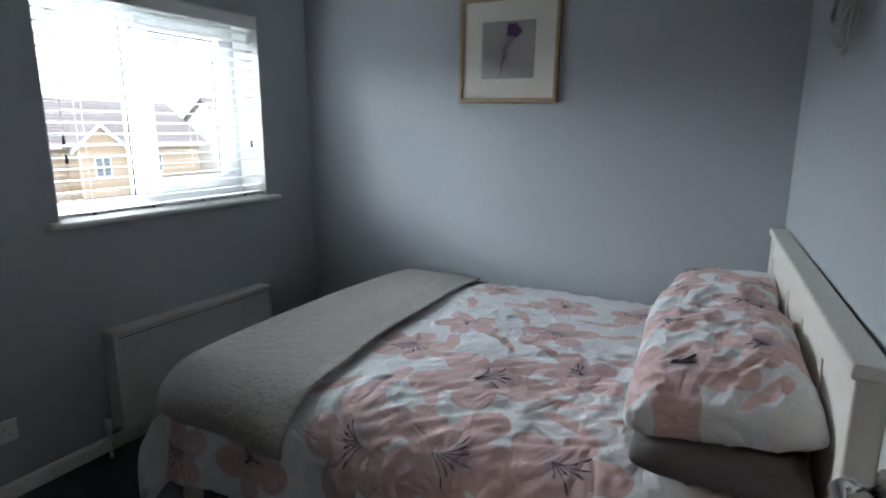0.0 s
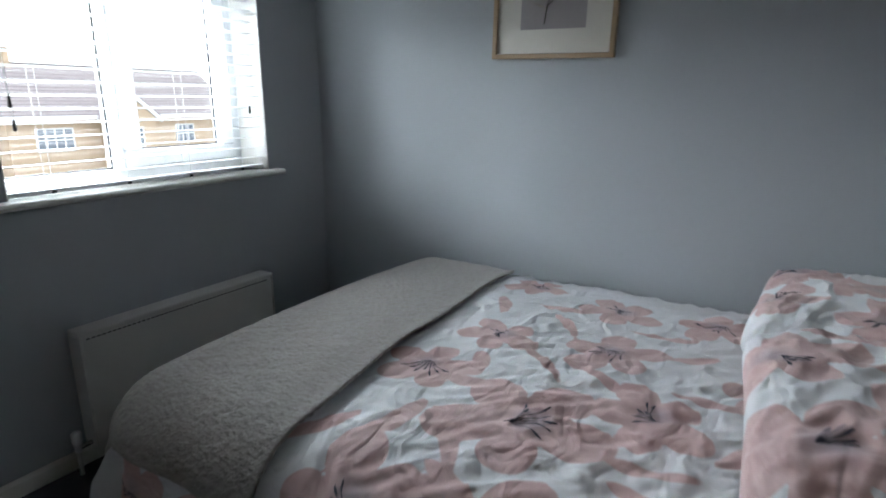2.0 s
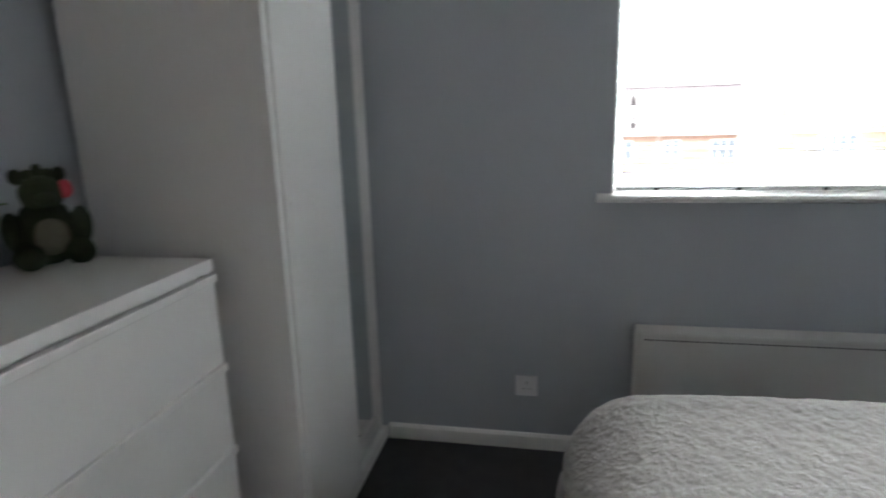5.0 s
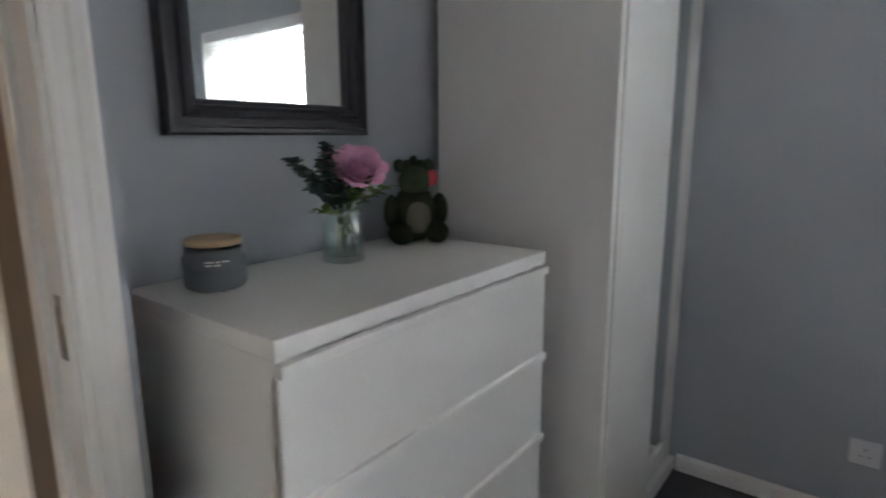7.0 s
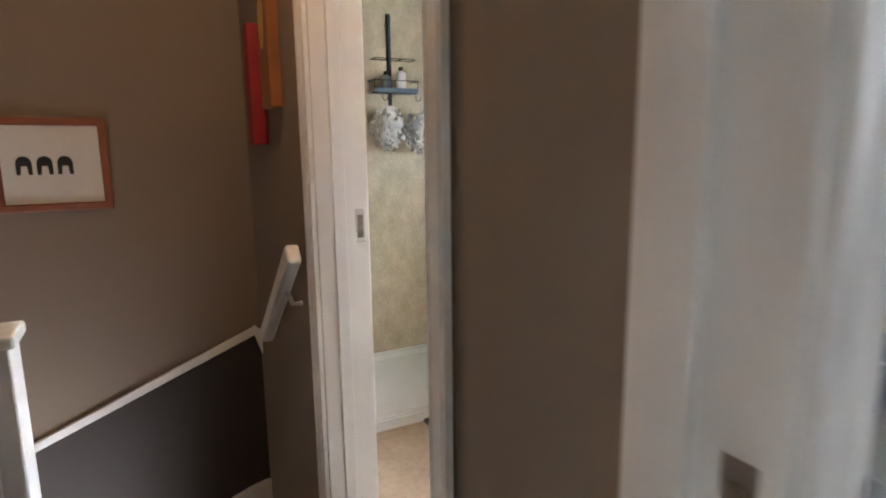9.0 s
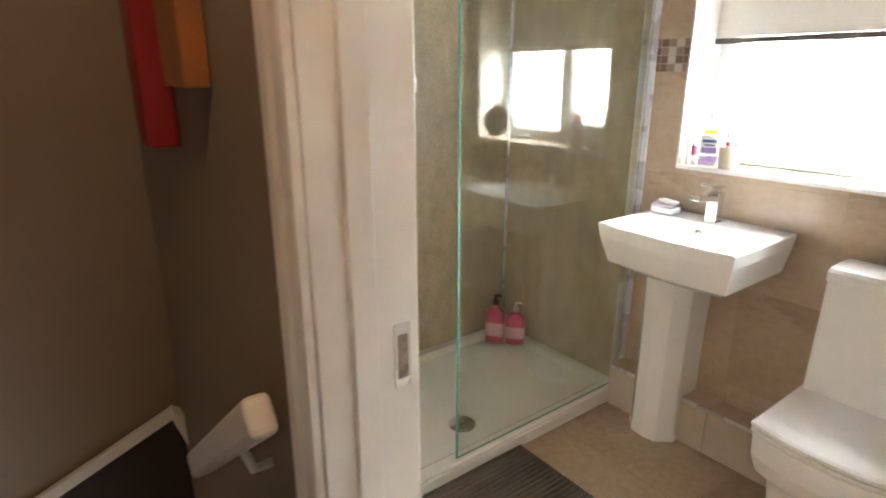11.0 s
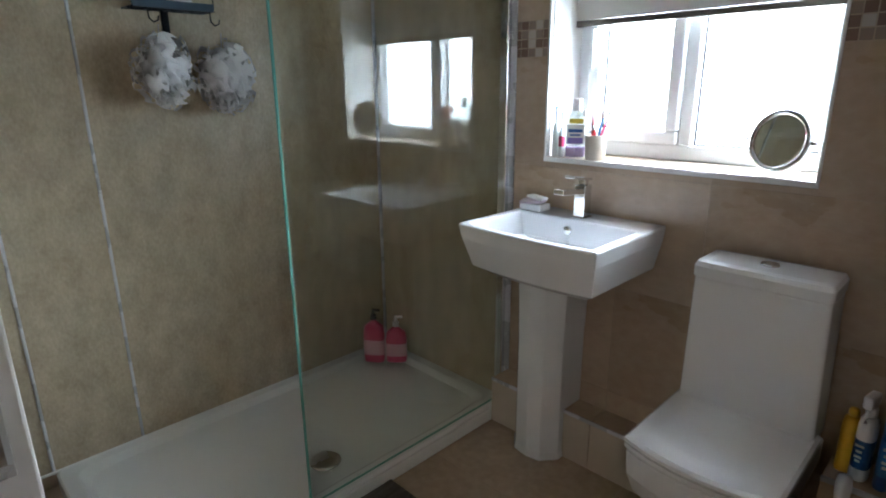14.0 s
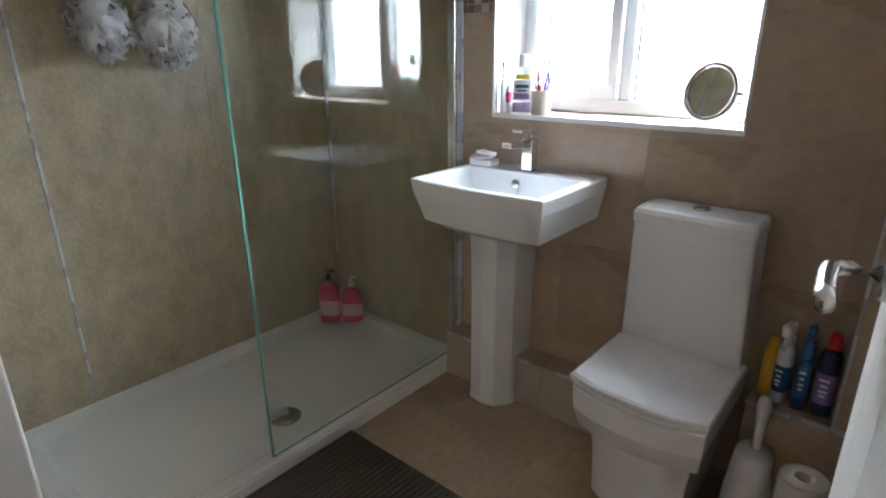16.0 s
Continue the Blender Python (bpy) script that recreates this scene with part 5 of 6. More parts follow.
part("panel", box(0.02, 1.09, -0.04, 0.04, 0, 0.925), "gloss", hwall)
part("end_post", box(-0.022, 0.019, -0.046, 0.046, 0, 0.926, 0.004), "gloss", hwall)
part("cap", box(-0.034, 1.09, -0.058, 0.058, 0.927, 0.952, 0.006), "gloss", hwall)

lp = thing("stair_picture", pose(2.475, SY + 0.002, 1.228, 0, 0, 180), "small ink drawing in a reddish wood frame on the stairwell wall", "picture")
part("frame", mitred(0.36, 0.335, [(0, 0), (0, 0.015), (0.004, 0.018), (0.024, 0.018), (0.028, 0.012), (0.028, 0)]), "redwood", lp)
part("mount", box(-0.155, 0.155, -0.007, -0.003, -0.142, 0.142), "mount", lp)
dk = bmesh.new()
for k in range(3):
    cx = -0.085 + 0.062 * k
    arch = [(cx + 0.024 * math.cos(t), 0.005 + 0.026 * math.sin(t)) for t in [math.pi * i / 8 for i in range(9)]]
    arch += [(cx - 0.024, -0.035), (cx - 0.012, -0.035), (cx - 0.009, -0.004), (cx + 0.009, -0.004), (cx + 0.012, -0.035), (cx + 0.024, -0.035)]
    join(dk, prism(arch, -0.0082, -0.0072, axis="y"))
part("ink_drawing", dk, "black", lp, "dark arched ink shapes")

c1 = thing("red_canvas", (BXO, -1.645, 1.29), "narrow crimson canvas block on the landing wall", "canvas")
part("canvas", box(0.002, 0.055, -0.04, 0.04, 0, 0.40, 0.003), "canvas_red", c1)
part("back_frame", box(0.0005, 0.0018, -0.036, 0.036, 0.005, 0.395), "canvas_side", c1)
c2 = thing("orange_canvas", (BXO, -1.425, 1.40), "rust orange canvas with a pale yellow shape", "canvas")
part("canvas", box(0.002, 0.04, -0.065, 0.065, 0, 0.37, 0.003), "canvas_orange", c2)
blobs = [(-0.01 + 0.036 * math.cos(t) * (1 + 0.2 * math.sin(3 * t)), 0.255 + 0.09 * math.sin(t) * (1 + 0.15 * math.cos(2 * t))) for t in [2 * math.pi * i / 20 for i in range(20)]]
part("painted_shape", prism(blobs, 0.0402, 0.0412, axis="x"), "canvas_yellow", c2, "pale yellow painted shape")

# unseen glowing fixture, added to give the warm landing bulb a source
cl = thing("ceiling_lamp", (2.03, -0.72, H), "round white ceiling lamp added unseen over the landing", "lamp")
part("base", turned([(0, -0.001), (0.09, -0.001), (0.09, -0.025), (0, -0.025)], 32), "white_plastic", cl)
part("shade", turned([(0.085, -0.026), (0.12, -0.03), (0.115, -0.06), (0.085, -0.08), (0, -0.09)], 32), "lamp_glow", cl, "warm glowing glass shade", True)

# ---------------------------------------------------------------- bathroom
window_unit("window_2", BWIN[0], BWIN[1], BWIN[2], BWIN[3], -0.185, "white upvc bathroom window with obscured glass", [(BWIN[0] + 0.05, -1.278, True), (-1.236, BWIN[1] - 0.05, False)], "frost", (-1.278, -1.236), 0.045)
bs = thing("bath_window_lining", (0, 0, 0), "cream tiled sill and reveal of the bathroom window", "reveal", kind="structure")
part("sill_tile", box(-0.185, 0.002, BWIN[0], BWIN[1], BWIN[2] - 0.012, BWIN[2] - 0.001, 0.002), "gloss", bs)
part("sill_trim", box(0.0025, 0.007, BWIN[0] - 0.004, BWIN[1] + 0.004, BWIN[2] - 0.016, BWIN[2], 0.001), "white_plastic", bs)
part("reveal_tile", box(-0.185, -0.0115, BWIN[0] + 0.0005, BWIN[0] + 0.007, BWIN[2], BWIN[3]), "gloss", bs)
part("reveal_tile", box(-0.185, -0.0115, BWIN[1] - 0.007, BWIN[1] - 0.0005, BWIN[2], BWIN[3]), "gloss", bs)
part("reveal_trim", box(-0.011, 0.006, BWIN[1] - 0.004, BWIN[1] + 0.004, BWIN[2], BWIN[3], 0.001), "white_plastic", bs)
part("reveal_trim", box(-0.011, 0.006, BWIN[0] - 0.004, BWIN[0] + 0.004, BWIN[2], BWIN[3], 0.001), "white_plastic", bs)
rbd = thing("roller_blind", (-0.15, -1.248, 1.525), "cream roller blind half drawn over the bathroom window", "blind")
part("fabric", box(-0.001, 0.001, -0.415, 0.415, 0.022, 0.545), "roller", rbd)
part("hem_bar", box(-0.006, 0.006, -0.418, 0.418, 0.0, 0.021, 0.004), "hem", rbd, "dark hem bar")
part("roller", moved(tube([(0, -0.415, 0.53), (0, 0.415, 0.53)], 0.018, 16), pose(0, 0, 0)), "white_plastic", rbd, "", True)

# shower
tr = thing("shower_tray", (0.739, -2.225, 0), "long low white shower tray with a round drain", "shower tray")
tw, td = 0.736, 0.402
b = bmesh.new()
rings = [squircle(0, 0, tw, td, 0.0, 64, 40), squircle(0, 0, tw, td, 0.055, 64, 40), squircle(0, 0, tw - 0.006, td - 0.006, 0.062, 64, 30), squircle(0, 0, tw - 0.05, td - 0.05, 0.062, 64, 18), squircle(0, 0, tw - 0.075, td - 0.075, 0.042, 64, 12), squircle(0, 0, 0.30, 0.2, 0.036, 64, 3), squircle(0.02, 0.19, 0.06, 0.06, 0.034, 64, 2)]
part("tray", loft(rings), "acrylic", tr)
dr_b = turned([(0.055, 0.036), (0.056, 0.042), (0.05, 0.046), (0.02, 0.047), (0, 0.047)], 40)
part("drain_cover", moved(dr_b, pose(0.03, 0.20, 0)), "steel", tr, "round brushed drain cover", True)
part("riser_strip", box(-tw, tw, td + 0.0005, td + 0.012, 0, 0.05, 0.003), "acrylic", tr)

sc = thing("shower_screen", (0.0, -1.845, 0.063), "frameless clear glass shower screen with a chrome wall channel", "shower screen")
part("glass_panel", box(0.02, 0.936, -0.004, 0.004, 0.0, 1.95), "screen_glass", sc)
part("glass_edge", box(0.9365, 0.942, -0.004, 0.004, 0.0, 1.95), "glass_edge", sc, "green polished glass edge")
part("lower_edge", box(0.03, 0.936, -0.0045, 0.0045, -0.0015, -0.0002), "glass_edge", sc)
part("wall_channel", box(0.002, 0.03, -0.018, 0.018, 0.0, 1.97, 0.003), "chrome", sc, "chrome wall channel")
part("channel_trim", box(0.002, 0.012, 0.0185, 0.040, -0.06, 1.97, 0.003), "alu", sc)

sp = thing("shower_wall_panels", (0, BS, 0), "gold beige marbled shower wall panels with silver joint strips", "wall panel", kind="structure")
for a, c in ((0.014, 0.58), (0.58, 1.183), (1.193, 1.472), (1.482, BXE - 0.013)):
    part("panel", box(a, c - 0.001, 0.001, 0.011, 0.05, H - 0.002), "panel", sp)
for x in (1.183, 1.472):
    part("joint_strip", box(x, x + 0.0095, 0.001, 0.0155, 0.05, H - 0.002, 0.003), "alu", sp, "silver joint strip")
part("end_panel", box(0.001 - 0.012, 0.001, 0.012, 0.80, 0.05, H - 0.002), "panel", sp)
part("corner_strip", box(0.0015, 0.014, 0.0115, 0.024, 0.05, H - 0.002, 0.004), "alu", sp, "silver corner strip")
part("sealant", box(0.014, BXE - 0.014, 0.0115, 0.018, 0.055, 0.066, 0.003), "acrylic", sp)

cd = thing("shower_caddy", (0.905, BS + 0.012, 1.56), "dark wire shower caddy with blue shelf and hooks", "caddy")
part("shelf_band", box(-0.13, 0.13, 0.10, 0.108, 0.02, 0.045, 0.003), "blue_band", cd, "slate blue front band")
wire = bmesh.new()
for y in (0.01, 0.04, 0.07, 0.10):
    tube([(-0.13, y, 0.022), (0.13, y, 0.022)], 0.0025, 6, bm=wire)
for x in (-0.13, -0.065, 0, 0.065, 0.13):
    tube([(x, 0.004, 0.022), (x, 0.104, 0.022)], 0.0025, 6, bm=wire)
tube([(-0.13, 0.104, 0.085), (0.13, 0.104, 0.085)], 0.0028, 6, bm=wire)
for x in (-0.13, 0.13):
    tube([(x, 0.004, 0.085), (x, 0.104, 0.085), (x, 0.104, 0.03)], 0.0028, 6, bm=wire)
part("basket", wire, "dark_wire", cd, "", True)
part("stem", box(-0.012, 0.012, 0.001, 0.012, -0.12, 0.45, 0.003), "dark_wire", cd)
for x in (0.085, -0.115):
    part("hook", tube([(x, 0.104, 0.022), (x, 0.106, -0.012), (x - 0.012, 0.108, -0.024), (x - 0.026, 0.108, -0.018), (x - 0.030, 0.108, -0.004)], 0.0026, 8), "dark_wire", cd, "", True)
up = bmesh.new()
for y in (0.03, 0.10):
    tube([(-0.12, y, 0.20), (0.12, y, 0.20)], 0.0025, 6, bm=up)
for x in (-0.12, -0.04, 0.04, 0.12):
    tube([(x, 0.012, 0.20), (x, 0.10, 0.20)], 0.0025, 6, bm=up)
part("upper_basket", up, "dark_wire", cd, "", True)
for x, cm, h in ((-0.05, "white_plastic", 0.13), (0.04, "jar", 0.10)):
    tt = thing("shampoo_bottle", (0.905 + x, BS + 0.065, 1.586), "small shampoo bottle in the shower caddy", "bottle")
    part("body", loft([squircle(0, 0, 0.028, 0.02, z, 24, 3) for z in (0, 0.004, h * 0.8)] + [squircle(0, 0, 0.014, 0.012, h * 0.9, 24, 2)]), cm, tt, smooth=True)
    part("cap", loft([squircle(0, 0, 0.013, 0.013, h * 0.9 + 0.001 + z, 24, 2) for z in (0, 0.02)]), "black", tt)


def puff(m, seed, label):
    """A bath puff: many ruffled loops of net round a centre, on a cord."""
    r = random.Random(seed)
    t = thing("bath_puff", m, label, "bath puff", "bath puffs")
    b = bmesh.new()
    tall = 1.25
    for k in range(230):
        d = Vector((r.gauss(0, 1), r.gauss(0, 1), r.gauss(0, 1))).normalized()
        s = d.cross(Vector((r.random(), r.random(), r.random()))).normalized()
        n = d.cross(s)
        rad = 0.076 * r.uniform(0.5, 1.45)
        w = r.uniform(0.012, 0.030)
        prev = None
        for i in range(8):
            a = -1.5 + 3.0 * i / 7
            ruff = 0.016 * math.sin(i * 2.6 + k)
            c = d * (rad * (0.35 + 0.65 * math.cos(a * 0.8))) + s * (w * math.sin(a) * 1.3) + n * ruff
            c.z = c.z * tall - 0.012
            pair = (b.verts.new(c - n * w * 0.55 + d * 0.004), b.verts.new(c + n * w * 0.55))
            if prev:
                b.faces.new((prev[0], prev[1], pair[1], pair[0]))
            prev = pair
    part("net_ball", b, "net", t, smooth=True)
    part("cord", tube([(0, 0, 0.03), (0.003, 0, 0.075), (0, 0, 0.135)], 0.0022, 6), "net", t)
    return t


puff(pose(0.965, BS + 0.118, 1.395), 1, "white net bath puff hung from the caddy")
puff(pose(0.760, BS + 0.118, 1.378), 2, "white net bath puff hung from the caddy, on a longer cord")


def pump_bottle(m, h, label, cap="white_plastic"):
    t = thing("shower_gel", m, label, "bottle", "shower gels")
    part("body", loft([squircle(0, 0, 0.046, 0.027, 0, 32, 3), squircle(0, 0, 0.05, 0.030, 0.006, 32, 3), squircle(0, 0, 0.05, 0.030, h * 0.55, 32, 3), squircle(0, 0, 0.044, 0.027, h * 0.72, 32, 2.6), squircle(0, 0, 0.014, 0.014, h * 0.82, 32, 2), squircle(0, 0, 0.013, 0.013, h * 0.85, 32, 2)]), "pinkbottle", t, smooth=True)
    part("label", loft([squircle(0, 0, 0.0506, 0.0306, h * 0.16, 32, 3), squircle(0, 0, 0.0506, 0.0306, h * 0.46, 32, 3)], False), "pinkpale", t, "pale pink label")
    part("cap", moved(turned([(0, 0), (0.015, 0), (0.015, 0.022), (0.007, 0.026), (0.007, 0.04), (0, 0.04)], 20), pose(0, 0, h * 0.852)), cap, t, smooth=False)
    part("nozzle", box(-0.006, 0.032, -0.006, 0.006, h * 0.852 + 0.041, h * 0.852 + 0.053, 0.003), cap, t)
    return t


pump_bottle(pose(0.175, -2.49, 0.056, 0, 0, 126), 0.25, "pink shower gel bottle with a dark pump in the tray corner", "black")
pump_bottle(pose(0.105, -2.41, 0.058, 0, 0, 132), 0.21, "pink shower gel bottle with a white pump in the tray corner")

# basin
bn = thing("wash_basin", (0.0, -1.455, 0), "white square ceramic basin on a pedestal", "basin")


def basin_ring(hx0, hx1, hy, z, bow=0.018):
    """A rounded rectangle from the wall to a slightly bowed front."""
    out = []
    pts = []
    for i in range(13):
        t = -1 + 2 * i / 12
        pts.append((hx1 + bow * (1 - t * t), hy * t))
    for i in range(1, 8):
        pts.append((hx1 - (hx1 - hx0) * i / 8, hy))
    for i in range(13):
        pts.append((hx0, hy * (1 - 2 * i / 12)))
    for i in range(1, 8):
        pts.append((hx0 + (hx1 - hx0) * i / 8, -hy))
    return [(x, y, z) for x, y in pts]


rg = [basin_ring(0.004, 0.34, 0.19, 0.742), basin_ring(0.003, 0.375, 0.222, 0.765), basin_ring(0.002, 0.405, 0.243, 0.86), basin_ring(0.002, 0.414, 0.249, 0.904), basin_ring(0.003, 0.411, 0.246, 0.910), basin_ring(0.125, 0.392, 0.222, 0.910), basin_ring(0.129, 0.387, 0.217, 0.904), basin_ring(0.145, 0.355, 0.19, 0.835), basin_ring(0.17, 0.31, 0.12, 0.806), basin_ring(0.22, 0.26, 0.03, 0.80)]
part("bowl", loft(rg), "porcelain", bn, smooth=False)
sm = bn.children[-1]
bv = sm.modifiers.new("soft", "BEVEL")
bv.width, bv.segments, bv.limit_method, bv.angle_limit = 0.006, 3, "ANGLE", radians(30)
pr = []
for z, hx, hy in ((0.0, 0.100, 0.094), (0.006, 0.102, 0.096), (0.03, 0.098, 0.091), (0.45, 0.098, 0.091), (0.62, 0.101, 0.095), (0.742, 0.106, 0.10)):
    pr.append([(0.100 + hx * a, -0.110 + hy * 1.08 * c, z) for a, c in ((-1, -1), (0.35, -1), (0.9, -0.55), (1, 0), (0.9, 0.55), (0.35, 1), (-1, 1))])
ped = part("pedestal", loft(pr), "porcelain", bn)
bv = ped.modifiers.new("soft", "BEVEL")
bv.width, bv.segments, bv.limit_method, bv.angle_limit = 0.008, 3, "ANGLE", radians(20)
part("overflow", moved(turned([(0, 0.006), (0.012, 0.006), (0.015, 0.004), (0.016, 0.0)], 24), pose(0.136, -0.02, 0.872, 0, 78, 0)), "chrome", bn, "chrome overflow cover", True)
part("plug_chain", tube([(0.142, -0.005, 0.866), (0.15, -0.003, 0.845), (0.16, 0.0, 0.826)], 0.0012, 5), "chrome", bn)
tp = thing("basin_tap", (0.075, -1.462, 0.9105), "square chrome mixer tap on the basin", "tap")
part("body", box(-0.02, 0.022, -0.02, 0.02, 0, 0.108, 0.003), "chrome", tp)
part("spout", moved(box(0.0, 0.125, -0.018, 0.018, 0.0, 0.017, 0.002), pose(0.02, 0, 0.080, 0, -6, 0)), "chrome", tp)
part("lever", moved(box(-0.022, 0.085, -0.019, 0.019, 0.0, 0.009, 0.002), pose(0, 0, 0.124, 0, -9, 0)), "chrome", tp)
part("neck", box(-0.012, 0.012, -0.012, 0.012, 0.108, 0.126, 0.002), "chrome", tp)
part("base_plate", box(-0.025, 0.027, -0.026, 0.026, 0.0, 0.004, 0.001), "chrome", tp)
sd = thing("soap_dish", (0.085, -1.645, 0.9105), "small white soap dish with a folded lilac cloth", "soap dish")
part("dish", box(-0.032, 0.032, -0.045, 0.045, 0, 0.024, 0.006), "porcelain", sd)
part("cloth", moved(box(-0.026, 0.026, -0.05, 0.036, 0.0, 0.012, 0.005), pose(0, 0, 0.0245, 4, 3, 12)), "mauve_soap", sd, "folded lilac cloth")
part("cloth_fold", moved(box(-0.02, 0.02, -0.03, 0.04, 0.0, 0.010, 0.0045), pose(0, 0.004, 0.040, -4, 0, -8)), "paper", sd)

# toilet
wc = thing("toilet", (0.0, -0.885, 0), "white square close-coupled toilet with a closed lid", "toilet")


def d_ring(x0, x1, hy, z, bow=0.03, corner=0.9):
    pts = []
    for i in range(15):
        t = -1 + 2 * i / 14
        pts.append((x1 - bow * abs(t) ** 2.2, hy * t * (1 if abs(t) < 0.999 else corner + 0.1)))
    pts += [(x1 - bow - (x1 - bow - x0) * i / 6, hy) for i in range(1, 6)]
    pts += [(x0, hy * (1 - 2 * i / 6)) for i in range(7)]
    pts += [(x0 + (x1 - bow - x0) * i / 6, -hy) for i in range(1, 6)]
    return [(x, y, z) for x, y in pts]


pan = part("pan", loft([d_ring(0.02, 0.385, 0.128, 0, 0.03), d_ring(0.02, 0.39, 0.131, 0.012, 0.03), d_ring(0.02, 0.395, 0.137, 0.16, 0.03), d_ring(0.02, 0.405, 0.145, 0.24, 0.032), d_ring(0.02, 0.44, 0.170, 0.262, 0.034), d_ring(0.02, 0.47, 0.178, 0.33, 0.036), d_ring(0.02, 0.477, 0.180, 0.402, 0.036), d_ring(0.03, 0.47, 0.174, 0.408, 0.034)]), "porcelain", wc)
bv = pan.modifiers.new("soft", "BEVEL")
bv.width, bv.segments, bv.limit_method, bv.angle_limit = 0.01, 3, "ANGLE", radians(25)
seat_p = part("seat", loft([d_ring(0.10, 0.478, 0.182, 0.4095, 0.036), d_ring(0.10, 0.481, 0.184, 0.415, 0.036), d_ring(0.10, 0.481, 0.184, 0.424, 0.036), d_ring(0.10, 0.476, 0.180, 0.427, 0.036)]), "seat", wc)
lid_p = part("lid", loft([d_ring(0.095, 0.480, 0.183, 0.4285, 0.036), d_ring(0.095, 0.484, 0.186, 0.433, 0.036), d_ring(0.095, 0.483, 0.185, 0.442, 0.036), d_ring(0.10, 0.474, 0.177, 0.449, 0.036), d_ring(0.13, 0.42, 0.13, 0.452, 0.03)]), "seat", wc, "closed white lid")
cist = part("cistern", loft([[(x, y, z) for x, y, _ in squircle(cx, 0, hx, hy, 0, 48, 14)] for z, cx, hx, hy in ((0.405, 0.072, 0.068, 0.172), (0.43, 0.074, 0.070, 0.175), (0.818, 0.085, 0.081, 0.163), (0.824, 0.085, 0.080, 0.162))]), "porcelain", wc)
cl_p = part("cistern_lid", loft([[(x, y, z) for x, y, _ in squircle(0.087, 0, hx, hy, 0, 48, 14)] for z, hx, hy in ((0.8255, 0.083, 0.164), (0.83, 0.085, 0.166), (0.856, 0.085, 0.166), (0.868, 0.079, 0.160), (0.871, 0.06, 0.14))]), "porcelain", wc)
part("flush_button", moved(turned([(0.022, 0.868), (0.024, 0.873), (0.021, 0.877), (0.004, 0.876), (0, 0.876)], 24), pose(0.085, 0.0, 0)), "chrome", wc, "chrome flush button", True)

bx = thing("pipe_boxing", (0, 0, 0), "low tiled boxing along the wall under the window", "boxing", kind="structure")
part("boxing_low", box(0.001, 0.10, -1.81, -1.085, 0, 0.19, 0.001), "grout", bx)
part("boxing_high", box(0.001, 0.14, -0.68, BN - 0.001, 0, 0.36, 0.001), "grout", bx)
for a, c in ((-1.81, -1.64), (-1.638, -1.36), (-1.358, -1.086)):
    part("face_tile", box(0.1004, 0.108, a + 0.001, c - 0.001, 0.004, 0.184, 0.0015), "clay", bx)
    part("top_tile", box(0.002, 0.107, a + 0.001, c - 0.001, 0.1905, 0.197, 0.0015), "tile", bx)
part("edge_trim", box(0.1045, 0.110, -1.81, -1.086, 0.185, 0.199, 0.001), "alu", bx, "silver tile trim")
part("face_tile", box(0.1404, 0.147, -0.679, BN - 0.002, 0.004, 0.353, 0.0015), "tile", bx)
part("top_tile", box(0.002, 0.146, -0.679, BN - 0.002, 0.3605, 0.367, 0.0015), "tile", bx)
part("edge_trim", box(0.1435, 0.149, -0.68, BN - 0.002, 0.354, 0.3695, 0.001), "alu", bx, "silver tile trim")
part("corner_trim", box(0.147, 0.155, -0.478, -0.47, 0.37, H - 0.002, 0.001), "alu", bx, "silver corner trim")
part("pillar", box(0.001, 0.1468, -0.4698, BN - 0.001, 0.37, H - 0.002), "tile", bx)

tb = thing("toilet_brush", (0.205, -0.625, 0), "white toilet brush in a tapered pot", "toilet brush")
part("pot", turned([(0, 0), (0.062, 0), (0.066, 0.01), (0.063, 0.12), (0.048, 0.25), (0.042, 0.265), (0.02, 0.268), (0, 0.268)], 32), "white_plastic", tb, smooth=True)
part("handle", turned([(0.011, 0.269), (0.011, 0.30), (0.015, 0.36), (0.018, 0.40), (0.015, 0.425), (0, 0.43)], 20), "white_plastic", tb, smooth=True)


def can(name, m, r, h, material, label, cap, cap_h, band=None, flat=1.0):
    t = thing(name, m, label, "bottle", "cleaning bottles")
    part("body", loft([squircle(0, 0, r * k, r * k * flat, z, 28, 2.4) for z, k in ((0, 0.95), (0.004, 1), (h * 0.78, 1), (h * 0.88, 0.85), (h * 0.92, 0.5))]), material, t, smooth=True)
    part("cap", loft([squircle(0, 0, r * k, r * k * flat, h * 0.921 + z, 28, 2.2) for z, k in ((0, 0.62), (cap_h * 0.7, 0.6), (cap_h, 0.42))]), cap, t, smooth=True)
    if band:
        part("label", loft([squircle(0, 0, r * 1.012, r * 1.012 * flat, h * z, 28, 2.4) for z in (0.18, 0.6)], False), band, t, "printed label")
        mark = bmesh.new()
        for z, w in ((0.5, 0.6), (0.42, 0.4), (0.34, 0.5), (0.28, 0.35)):
            box(r * 1.016, r * 1.02, -r * w * flat, r * w * 0.6 * flat, h * z, h * (z + 0.035), bm=mark)
        part("lettering", mark, "mount", t, "unreadable pale lettering")
    return t


